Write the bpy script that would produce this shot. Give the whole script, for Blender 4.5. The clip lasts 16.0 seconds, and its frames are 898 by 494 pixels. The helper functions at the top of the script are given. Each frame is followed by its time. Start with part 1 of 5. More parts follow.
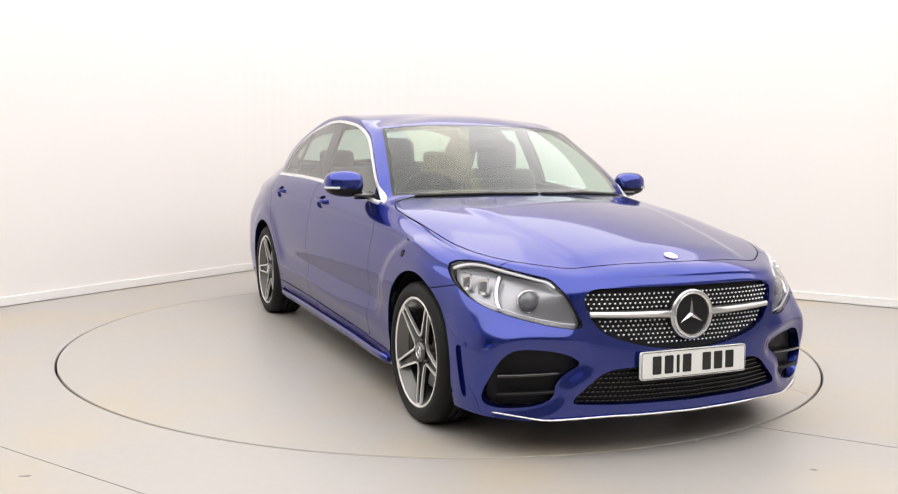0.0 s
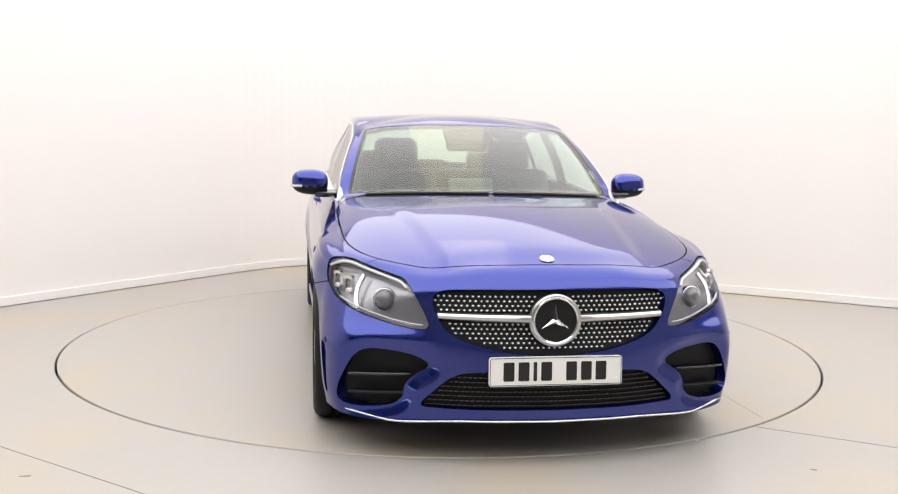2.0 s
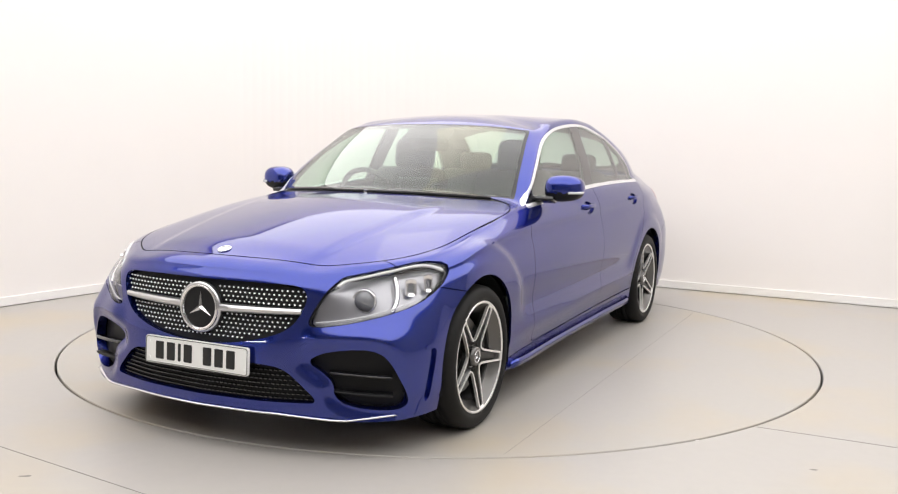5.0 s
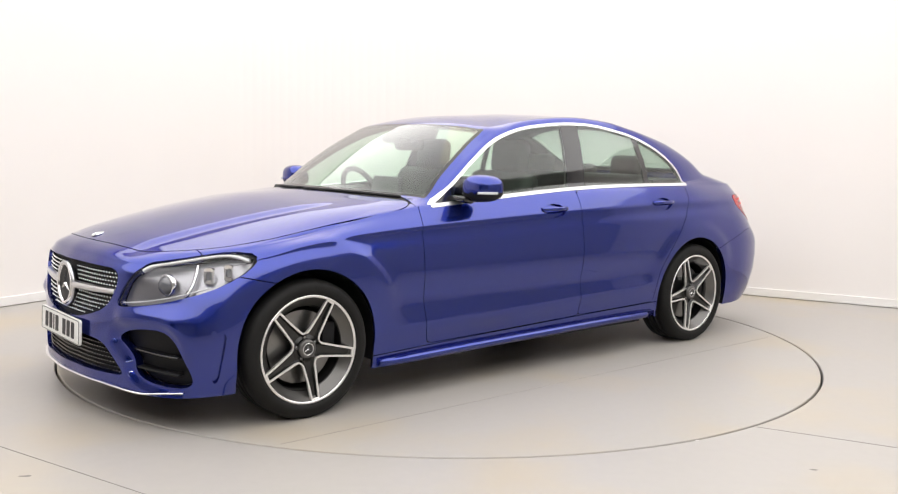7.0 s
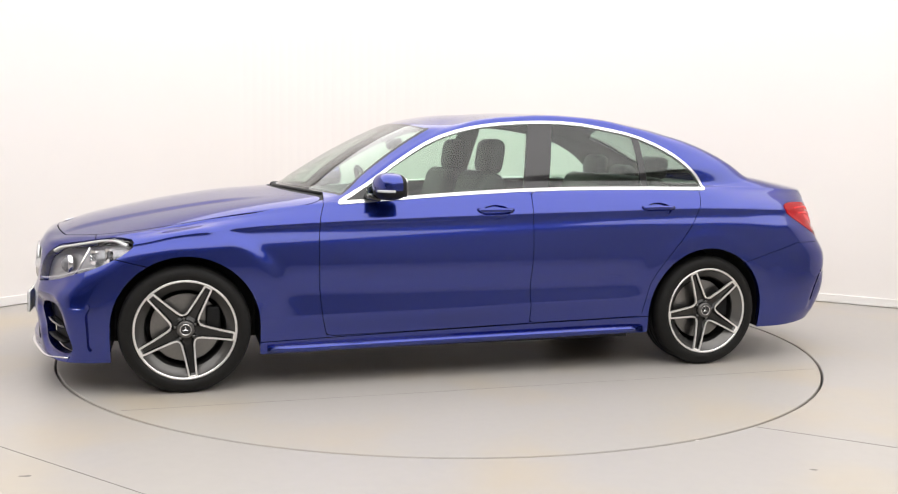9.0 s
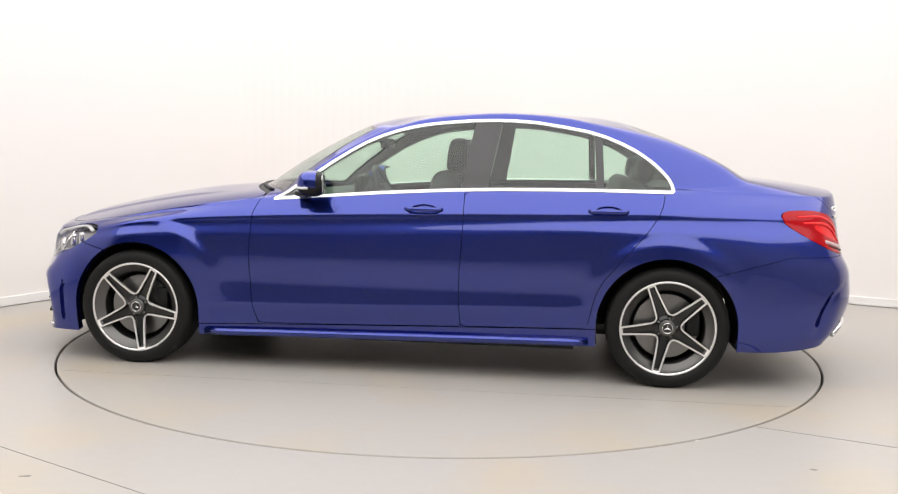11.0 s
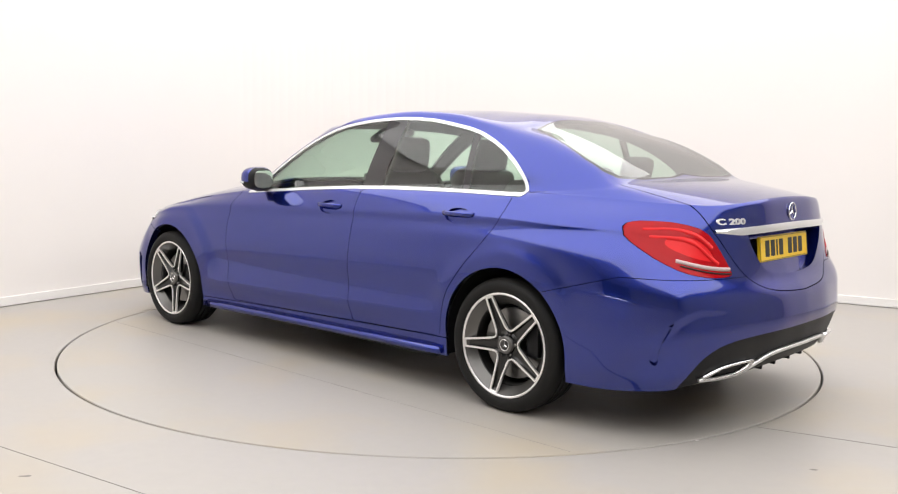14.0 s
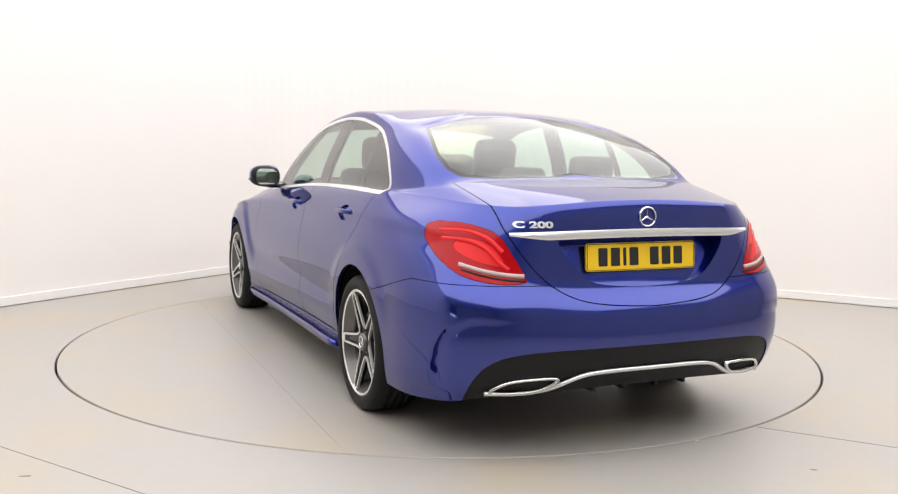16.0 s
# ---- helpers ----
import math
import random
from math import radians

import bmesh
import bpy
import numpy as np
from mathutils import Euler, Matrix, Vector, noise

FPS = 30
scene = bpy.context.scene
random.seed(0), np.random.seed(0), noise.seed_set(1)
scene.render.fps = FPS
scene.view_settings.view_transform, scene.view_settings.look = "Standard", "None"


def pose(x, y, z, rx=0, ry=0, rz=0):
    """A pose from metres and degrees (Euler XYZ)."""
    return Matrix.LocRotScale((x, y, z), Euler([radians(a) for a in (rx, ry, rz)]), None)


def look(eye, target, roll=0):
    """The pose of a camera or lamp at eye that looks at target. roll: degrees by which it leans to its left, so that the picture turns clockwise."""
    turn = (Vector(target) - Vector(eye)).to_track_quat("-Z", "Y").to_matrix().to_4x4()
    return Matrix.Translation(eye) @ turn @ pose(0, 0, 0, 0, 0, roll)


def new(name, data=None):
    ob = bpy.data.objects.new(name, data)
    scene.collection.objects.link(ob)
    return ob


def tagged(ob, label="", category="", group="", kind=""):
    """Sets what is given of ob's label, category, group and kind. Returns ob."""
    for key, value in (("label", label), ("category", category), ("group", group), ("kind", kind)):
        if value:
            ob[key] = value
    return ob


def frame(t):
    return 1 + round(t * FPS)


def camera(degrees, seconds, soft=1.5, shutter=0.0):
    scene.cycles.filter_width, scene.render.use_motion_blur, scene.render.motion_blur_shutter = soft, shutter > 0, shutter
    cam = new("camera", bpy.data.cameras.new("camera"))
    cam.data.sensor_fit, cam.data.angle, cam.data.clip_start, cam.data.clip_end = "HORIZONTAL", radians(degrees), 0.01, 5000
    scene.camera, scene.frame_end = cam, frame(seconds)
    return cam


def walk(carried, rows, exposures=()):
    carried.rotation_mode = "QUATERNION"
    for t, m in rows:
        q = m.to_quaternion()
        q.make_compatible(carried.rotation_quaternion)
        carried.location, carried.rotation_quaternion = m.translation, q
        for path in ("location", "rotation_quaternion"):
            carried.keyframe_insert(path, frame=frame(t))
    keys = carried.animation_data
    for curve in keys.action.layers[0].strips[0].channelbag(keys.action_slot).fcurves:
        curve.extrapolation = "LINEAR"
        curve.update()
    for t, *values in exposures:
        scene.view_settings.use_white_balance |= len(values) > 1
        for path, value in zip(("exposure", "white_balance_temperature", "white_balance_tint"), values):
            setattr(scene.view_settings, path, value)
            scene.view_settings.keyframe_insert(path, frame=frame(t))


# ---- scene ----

# ============ camera, fixed on its stand ============
cam = camera(51.99, 16.0, 1.2)
EYE = Vector((0.0, -5.713, 1.207))
AIM = EYE + Vector((0.00746, 0.99406, -0.10852)) * 5.7
walk(cam, [(0.0, look(EYE, AIM, 1.04)), (16.0, look(EYE, AIM, 1.04))])

# ============ light ============
world = bpy.data.worlds.new("studio_world")
scene.world = world
world.use_nodes = True
world.node_tree.nodes["Background"].inputs[0].default_value = (1, 1, 1, 1)
world.node_tree.nodes["Background"].inputs[1].default_value = 0.02
scene.view_settings.exposure = 0.0


def area_lamp(name, eye, target, sx, sy, watts, colour=(1, 1, 1), turn=0):
    data = bpy.data.lights.new(name, "AREA")
    data.shape, data.size, data.size_y, data.energy, data.color = "RECTANGLE", sx, sy, watts, colour
    ob = new(name, data)
    ob.matrix_world = look(eye, target) @ pose(0, 0, 0, 0, 0, turn)
    return ob


ROOM_H = 3.3
# One broad added light in place of the separate, unseen ceiling lamps.
area_lamp("broad_overhead_light", (0.45, -1.9, ROOM_H - 0.05), (0.45, -1.9, 0), 9.4, 8.9, 565, (1.0, 0.984, 0.972), 57.9)
area_lamp("ceiling_lamp", (0.05, 0.6, ROOM_H - 0.08), (0.05, 0.6, 0), 0.9, 2.0, 4, (1.0, 0.9, 0.35))


# ============ materials ============
def material(name, colour, rough=0.5, metal=0.0, coat=0.0, grain=0.0, grain_scale=40.0, bump=0.0, spec=0.5, stain=None, stain_scale=1.2, coords="Object"):
    m = bpy.data.materials.new(name)
    m.use_nodes = True
    nt = m.node_tree
    b = nt.nodes["Principled BSDF"]
    b.inputs["Base Color"].default_value = (*colour, 1)
    b.inputs["Roughness"].default_value = rough
    b.inputs["Metallic"].default_value = metal
    b.inputs["Coat Weight"].default_value = coat
    b.inputs["Coat Roughness"].default_value = 0.03
    b.inputs["Specular IOR Level"].default_value = spec
    if grain or bump or stain:
        tc = nt.nodes.new("ShaderNodeTexCoord")
        n1 = nt.nodes.new("ShaderNodeTexNoise")
        n1.inputs["Scale"].default_value = grain_scale
        n1.inputs["Detail"].default_value = 6
        nt.links.new(tc.outputs[coords], n1.inputs["Vector"])
        ramp = nt.nodes.new("ShaderNodeMapRange")
        ramp.inputs["To Min"].default_value = 1 - grain
        ramp.inputs["To Max"].default_value = 1 + grain
        nt.links.new(n1.outputs["Fac"], ramp.inputs["Value"])
        mul = nt.nodes.new("ShaderNodeMix")
        mul.data_type, mul.blend_type = "RGBA", "MULTIPLY"
        mul.inputs["Factor"].default_value = 1
        mul.inputs["A"].default_value = (*colour, 1)
        nt.links.new(ramp.outputs["Result"], mul.inputs["B"])
        out = mul.outputs["Result"]
        if stain:
            n2 = nt.nodes.new("ShaderNodeTexNoise")
            n2.inputs["Scale"].default_value = stain_scale
            n2.inputs["Detail"].default_value = 4
            nt.links.new(tc.outputs[coords], n2.inputs["Vector"])
            r2 = nt.nodes.new("ShaderNodeMapRange")
            r2.inputs["From Min"].default_value, r2.inputs["From Max"].default_value = 0.48, 0.72
            nt.links.new(n2.outputs["Fac"], r2.inputs["Value"])
            mx = nt.nodes.new("ShaderNodeMix")
            mx.data_type = "RGBA"
            mx.inputs["B"].default_value = (*stain, 1)
            nt.links.new(r2.outputs["Result"], mx.inputs["Factor"])
            nt.links.new(out, mx.inputs["A"])
            out = mx.outputs["Result"]
        nt.links.new(out, b.inputs["Base Color"])
        if bump:
            bp = nt.nodes.new("ShaderNodeBump")
            bp.inputs["Strength"].default_value = bump
            bp.inputs["Distance"].default_value = 0.002
            nt.links.new(n1.outputs["Fac"], bp.inputs["Height"])
            nt.links.new(bp.outputs["Normal"], b.inputs["Normal"])
    return m


def glass(name, tint, rough=0.0, low=0.07, bend=4.0):
    """Thin tinted pane: a clear tinted film under a Fresnel gloss."""
    m = bpy.data.materials.new(name)
    m.use_nodes = True
    nt = m.node_tree
    nt.nodes.remove(nt.nodes["Principled BSDF"])
    tr = nt.nodes.new("ShaderNodeBsdfTransparent")
    tr.inputs["Color"].default_value = (*tint, 1)
    gl = nt.nodes.new("ShaderNodeBsdfGlossy")
    gl.inputs["Roughness"].default_value = rough
    lw = nt.nodes.new("ShaderNodeLayerWeight")
    lw.inputs["Blend"].default_value = 0.5
    pw = nt.nodes.new("ShaderNodeMath")
    pw.operation = "POWER"
    pw.inputs[1].default_value = bend
    nt.links.new(lw.outputs["Facing"], pw.inputs[0])
    fr = nt.nodes.new("ShaderNodeMapRange")
    fr.inputs["To Min"].default_value, fr.inputs["To Max"].default_value = low, 0.95
    nt.links.new(pw.outputs[0], fr.inputs["Value"])
    mx = nt.nodes.new("ShaderNodeMixShader")
    nt.links.new(fr.outputs[0], mx.inputs[0])
    nt.links.new(tr.outputs[0], mx.inputs[1])
    nt.links.new(gl.outputs[0], mx.inputs[2])
    nt.links.new(mx.outputs[0], nt.nodes["Material Output"].inputs["Surface"])
    return m


WALL = material("matt_white_wall_paint", (0.84, 0.805, 0.785), 0.75, grain=0.012, grain_scale=3, bump=0.05)
SKIRT = material("white_gloss_paint", (0.86, 0.84, 0.82), 0.4, grain=0.01)
CEIL = material("off_white_ceiling_paint", (0.7, 0.69, 0.68), 0.8, grain=0.01)
FLOOR = material("painted_concrete_floor", (0.40, 0.378, 0.355), 0.38, grain=0.035, grain_scale=18, bump=0.06, stain=(0.45, 0.385, 0.285), stain_scale=0.8)
DISC = material("painted_turntable_steel", (0.40, 0.378, 0.35), 0.4, grain=0.03, grain_scale=22, bump=0.05, stain=(0.43, 0.378, 0.30), stain_scale=1.3)
# Near-black: real dark parts, and shade painted into gaps and hollows.
DARK = material("black_parts_and_gap_shade", (0.01, 0.01, 0.01), 0.8)
PAINT = material("metallic_blue_paint", (0.013, 0.029, 0.25), 0.26, metal=0.9, coat=1.0, grain=0.06, grain_scale=900)
PAINT.node_tree.nodes["Principled BSDF"].inputs["Specular Tint"].default_value = (0.2, 0.2, 0.42, 1)
PAINT.node_tree.nodes["Principled BSDF"].inputs["Coat IOR"].default_value = 1.6
CHROME = material("polished_chrome", (0.82, 0.82, 0.83), 0.12, metal=1.0)
TRIM = material("polished_aluminium_trim", (0.8, 0.8, 0.8), 0.28, metal=0.8)
SATIN = material("satin_silver", (0.62, 0.62, 0.63), 0.28, metal=1.0)
BLACK_GLOSS = material("gloss_black_plastic", (0.012, 0.012, 0.014), 0.12, coat=0.5)
FRIT = material("black_glass_border", (0.012, 0.012, 0.011), 0.06, spec=0.5)
BLACK = material("grained_black_plastic", (0.009, 0.009, 0.01), 0.5, spec=0.25, grain=0.15, grain_scale=300, bump=0.1)
RUBBER = material("tyre_rubber", (0.010, 0.0098, 0.0095), 0.6, spec=0.22, grain=0.15, grain_scale=60, bump=0.1)
ALLOY_DARK = material("dark_grey_wheel_lacquer", (0.022, 0.0215, 0.021), 0.35, metal=0.6, coat=0.5)
ALLOY_GREY = material("grey_wheel_lacquer", (0.12, 0.116, 0.112), 0.35, metal=0.7, coat=0.5)
ALLOY = material("machined_aluminium", (0.9, 0.89, 0.88), 0.35, metal=0.85)
STEEL = material("brake_disc_steel", (0.24, 0.235, 0.23), 0.35, metal=1.0, grain=0.08, grain_scale=80)
GLASS = glass("green_tinted_glass", (0.71, 0.86, 0.76), bend=3.0)
GLASS_REAR = glass("darker_tinted_glass", (0.64, 0.77, 0.69), low=0.05, bend=3.0)
LENS = glass("clear_lens", (0.96, 0.96, 0.97), 0.0, 0.035, 5.5)
INTERIOR = material("black_leather", (0.014, 0.0135, 0.013), 0.5, grain=0.1, grain_scale=120, bump=0.1)
LINER = material("grey_headliner_cloth", (0.2, 0.19, 0.18), 0.9, grain=0.05, grain_scale=200)
RED = material("red_lamp_plastic", (0.38, 0.003, 0.007), 0.12, coat=0.0, spec=0.22, grain=0.05, grain_scale=200)
RED_BRIGHT = material("bright_red_light_guide", (0.72, 0.016, 0.02), 0.25, spec=0.25, grain=0.05, grain_scale=150)
PLATE_W = material("white_reflective_plate", (0.86, 0.86, 0.84), 0.4)
PLATE_Y = material("yellow_reflective_plate", (0.85, 0.55, 0.01), 0.4)
HOUSING = material("grey_chrome_reflector", (0.36, 0.36, 0.38), 0.32, metal=0.8)
INK = material("black_plate_ink", (0.01, 0.01, 0.01), 0.5)


# ============ mesh helpers ============
def mesh_ob(name, verts, faces, mat, parent=None, label="", smooth=False, normals=None):
    me = bpy.data.meshes.new(name)
    me.from_pydata([tuple(v) for v in verts], [], [tuple(f) for f in faces])
    me.materials.append(mat)
    if smooth:
        me.polygons.foreach_set("use_smooth", [True] * len(me.polygons))
    me.update()
    if normals is not None:
        me.normals_split_custom_set_from_vertices([tuple(n) for n in normals])
    ob = new(name, me)
    if parent is not None:
        ob.parent = parent
    if label:
        ob["label"] = label
    return ob


def part(name, bm, mat, parent, label="", smooth=False):
    me = bpy.data.meshes.new(name)
    bm.to_mesh(me)
    bm.free()
    me.materials.append(mat)
    if smooth:
        me.polygons.foreach_set("use_smooth", [True] * len(me.polygons))
        me.set_sharp_from_angle(angle=radians(40))
    ob = new(name, me)
    ob.parent = parent
    if label:
        ob["label"] = label
    return ob


def add_box(bm, size, m=Matrix(), bevel=0.0, seg=2):
    r = bmesh.ops.create_cube(bm, size=1.0, matrix=m @ Matrix.Diagonal((*size, 1)))
    if bevel:
        edges = list({e for v in r["verts"] for e in v.link_edges})
        bmesh.ops.bevel(bm, geom=edges, offset=bevel, segments=seg, profile=0.5, affect="EDGES")


def lathe(profile, n=64, axis="y"):
    """Revolve (radius, along) pairs about an axis; a closed ring of quads."""
    vs, fs = [], []
    k = len(profile)
    for i in range(n):
        a = 2 * math.pi * i / n
        for r, h in profile:
            vs.append((r * math.cos(a), h, r * math.sin(a)))
    for i in range(n):
        j = (i + 1) % n
        for q in range(k - 1):
            fs.append((i * k + q, i * k + q + 1, j * k + q + 1, j * k + q))
    return vs, fs


def sweep(path, sec, closed=False, up=(0, 0, 1)):
    """Sweep a small section (a, b pairs) along a path."""
    P = [Vector(p) for p in path]
    vs, fs = [], []
    n, k = len(P), len(sec)
    for i, p in enumerate(P):
        a = P[(i - 1) % n] if closed or i > 0 else p
        b = P[(i + 1) % n] if closed or i < n - 1 else p
        d = (b - a).normalized()
        sx = d.cross(Vector(up)).normalized()
        sy = sx.cross(d).normalized()
        for u, v in sec:
            vs.append(p + sx * u + sy * v)
    for i in range(n if closed else n - 1):
        j = (i + 1) % n
        for q in range(k):
            r = (q + 1) % k
            fs.append((i * k + q, i * k + r, j * k + r, j * k + q))
    if not closed:
        fs.append(tuple(range(k))[::-1])
        fs.append(tuple((n - 1) * k + q for q in range(k)))
    return vs, fs


# ============ room ============
def build_room():
    """Two white walls that meet in a wide curve, closed round behind the camera."""
    # inner wall line on the floor, clockwise
    cx, cy = -1.16, 4.05
    u1 = Vector((0.532, 0.847)).normalized()
    u2 = Vector((0.877, -0.48)).normalized()
    c = Vector((cx, cy))
    R = 1.45
    t = R * 1.0
    arc = []
    p1, p2 = c - u1 * t, c + u2 * t
    for i in range(25):
        w = i / 24
        arc.append(p1 * (1 - w) ** 2 + c * 2 * w * (1 - w) + p2 * w ** 2)
    left_end = c - u1 * 12.5
    right_end = c + u2 * 9.6
    back = [right_end - u1 * 12.2]
    line = [left_end] + arc + [right_end]

    def wall(name, pts, h, thick, mat, z0=0.0):
        n = len(pts)
        vs, fs = [], []
        nor = []
        for i in range(n):
            d = (pts[min(i + 1, n - 1)] - pts[max(i - 1, 0)]).normalized()
            nor.append(Vector((-d.y, d.x)))
        for p, q in zip(pts, nor):
            o = p + q * thick
            vs += [(p.x, p.y, z0), (p.x, p.y, z0 + h), (o.x, o.y, z0 + h), (o.x, o.y, z0)]
        for i in range(n - 1):
            for k in range(4):
                a, b = i * 4 + k, i * 4 + (k + 1) % 4
                fs.append((a, b, b + 4, a + 4))
        fs.append((0, 1, 2, 3))
        fs.append(tuple((n - 1) * 4 + k for k in (3, 2, 1, 0)))
        return mesh_ob(name, vs, fs, mat, smooth=False)

    w = wall("wall_north", line, ROOM_H, 0.12, WALL)
    tagged(w, "smooth matt white studio wall with a curved corner", "wall", kind="structure")
    sk = wall("baseboard", [p + Vector((0, 0)) for p in line], 0.062, -0.018, SKIRT, 0.007)
    tagged(sk, "low white painted skirting board along the wall", "skirting", kind="structure")
    b = wall("wall_south", [right_end, back[0], left_end], ROOM_H, 0.12, BACKWALL)
    tagged(b, "plain grey wall that closes the studio", "wall", kind="structure")
    d = (left_end - back[0]).normalized()
    n = Vector((d.y, -d.x))
    n = n if n.dot(c - left_end) > 0 else -n
    a0 = left_end - d * .45 + n * .06
    bm = bmesh.new()
    for k in range(22):                                # slats of the shutter
        mid = a0 - d * 1.07
        add_box(bm, (2.86, .05, .118), pose(mid.x, mid.y, .10 + k * .122, 0, 0, math.degrees(math.atan2(d.y, d.x))), .012, 1)
    me = bpy.data.meshes.new("door_1")
    bm.to_mesh(me)
    bm.free()
    me.materials.append(SHUTTER)
    bm = bmesh.new()
    mid = a0 - d * .87
    add_box(bm, (2.36, .03, .045), pose(mid.x, mid.y, .025, 0, 0, math.degrees(math.atan2(d.y, d.x))))
    gap = bpy.data.meshes.new("door_gap")
    bm.to_mesh(gap)
    bm.free()
    gap.materials.append(DAYLIGHT)
    tagged(new("door_gap", gap), "thin line of daylight under the shutter", "light gap", kind="structure")
    tagged(new("door_1", me), "closed dark grey slatted roller shutter", "door", kind="structure")
    ce = mesh_ob("ceiling", [(-12, -12, ROOM_H), (12, -12, ROOM_H), (12, 12, ROOM_H), (-12, 12, ROOM_H), (-12, -12, ROOM_H + 0.1), (12, -12, ROOM_H + 0.1), (12, 12, ROOM_H + 0.1), (-12, 12, ROOM_H + 0.1)],
                 [(0, 3, 2, 1), (4, 5, 6, 7), (0, 1, 5, 4), (1, 2, 6, 5), (2, 3, 7, 6), (3, 0, 4, 7)], CEIL)
    tagged(ce, "plain off-white studio ceiling", "ceiling", kind="structure")


DAYLIGHT = material("daylight_under_the_shutter", (0.8, 0.8, 0.8), 0.5)
DAYLIGHT.node_tree.nodes["Principled BSDF"].inputs["Emission Color"].default_value = (0.95, 0.97, 1.0, 1)
DAYLIGHT.node_tree.nodes["Principled BSDF"].inputs["Emission Strength"].default_value = 30.0
SHUTTER = material("dark_grey_shutter_paint", (0.05, 0.05, 0.055), 0.5, grain=0.05)
BACKWALL = material("grey_back_wall_paint", (0.36, 0.355, 0.35), 0.8, grain=0.03, grain_scale=4)
RING_R = 2.235


def build_floor():
    n = 160
    vs, fs = [], []
    hole = RING_R + 0.006
    for i in range(n):
        a = 2 * math.pi * i / n
        c, s = math.cos(a), math.sin(a)
        q = 12.0 / max(abs(c), abs(s))
        for r, z in ((hole, -0.29), (hole, -0.004), (hole + 0.004, 0.0), (3.2, 0.0), (q, 0.0)):
            vs.append((r * c, r * s, z))
    k = 5
    for i in range(n):
        j = (i + 1) % n
        for q in range(k - 1):
            fs.append((i * k + q, i * k + q + 1, j * k + q + 1, j * k + q))
    fl = mesh_ob("floor", vs, fs, FLOOR)
    tagged(fl, "warm grey painted concrete floor with faint stains", "floor", kind="structure")
    # Unseen sheet under the deck; its black is the ring gap's shade.
    pit = mesh_ob("pit_shade", [(-2.4, -2.4, -0.3), (2.4, -2.4, -0.3), (2.4, 2.4, -0.3), (-2.4, 2.4, -0.3)], [(0, 1, 2, 3)], DARK)
    tagged(pit, "black sheet for the shade in the gap round the turntable", "floor", kind="structure")


def build_turntable():
    base = new("turntable")
    tagged(base, "round grey painted turntable flush with the floor", "turntable")
    n = 160
    vs, fs = [(0, 0, 0)], []
    prof = ((1.2, 0.0), (RING_R - 0.009, 0.0), (RING_R - 0.006, -0.004), (RING_R - 0.006, -0.05))
    for i in range(n):
        a = 2 * math.pi * i / n
        for r, z in prof:
            vs.append((r * math.cos(a), r * math.sin(a), z))
    k = len(prof)
    for i in range(n):
        j = (i + 1) % n
        fs.append((0, 1 + i * k, 1 + j * k))
        for q in range(k - 1):
            fs.append((1 + i * k + q, 1 + i * k + q + 1, 1 + j * k + q + 1, 1 + j * k + q))
    mesh_ob("deck", vs, fs, DISC, base)
    # Thin straight line, a little darker than the deck.
    strip_on("deck_line", (-1.84, 1.207), (1.84, 1.207), .0011, .001, LINE_PALE, base)
    return base


def strip_on(name, a, b, w, z, mat, parent=None):
    a, b = Vector((*a, z)), Vector((*b, z))
    d = (b - a).normalized()
    n = Vector((-d.y, d.x, 0)) * w / 2
    vs = [a + n, b + n, b - n, a - n]
    vs += [v - Vector((0, 0, .01)) for v in vs]
    return mesh_ob(name, vs, [(0, 3, 2, 1), (0, 1, 5, 4), (1, 2, 6, 5), (2, 3, 7, 6), (3, 0, 4, 7)], mat, parent)


def build_marks():
    for a, b, w in (((-3.0, -1.35), (-.6, -2.92), .003), ((1.40, -1.764), (3.2, -2.7), .002)):
        tagged(strip_on("floor_joint", a, b, w, .0015, JOINT), "thin dark joint in the painted floor", "floor joint", kind="structure")
    for x, y, r, mat in ((-1.484, -2.5, .018, JOINT), (1.44, -2.305, .014, JOINT), (1.082, -1.971, .008, SKIRT)):
        rnd = random.Random(int(x * 100))
        vs = [(x, y, .0025)]
        for i in range(9):
            a = 2 * math.pi * i / 9
            q = r * rnd.uniform(.5, 1.1)
            vs.append((x + q * math.cos(a) * 1.5, y + q * math.sin(a) * .7, .0005))
        o = mesh_ob("floor_chip", vs, [(0, 1 + i, 1 + (i + 1) % 9) for i in range(9)], mat)
        tagged(o, "small chip in the painted floor", "floor mark", kind="structure")


LINE_PALE = material("thin_deck_line", (0.31, 0.29, 0.27), 0.7, grain=0.2, grain_scale=30)
JOINT = material("dirty_joint", (0.25, 0.235, 0.215), 0.8, grain=0.25, grain_scale=30)
build_room()
build_marks()
build_floor()
TABLE = build_turntable()

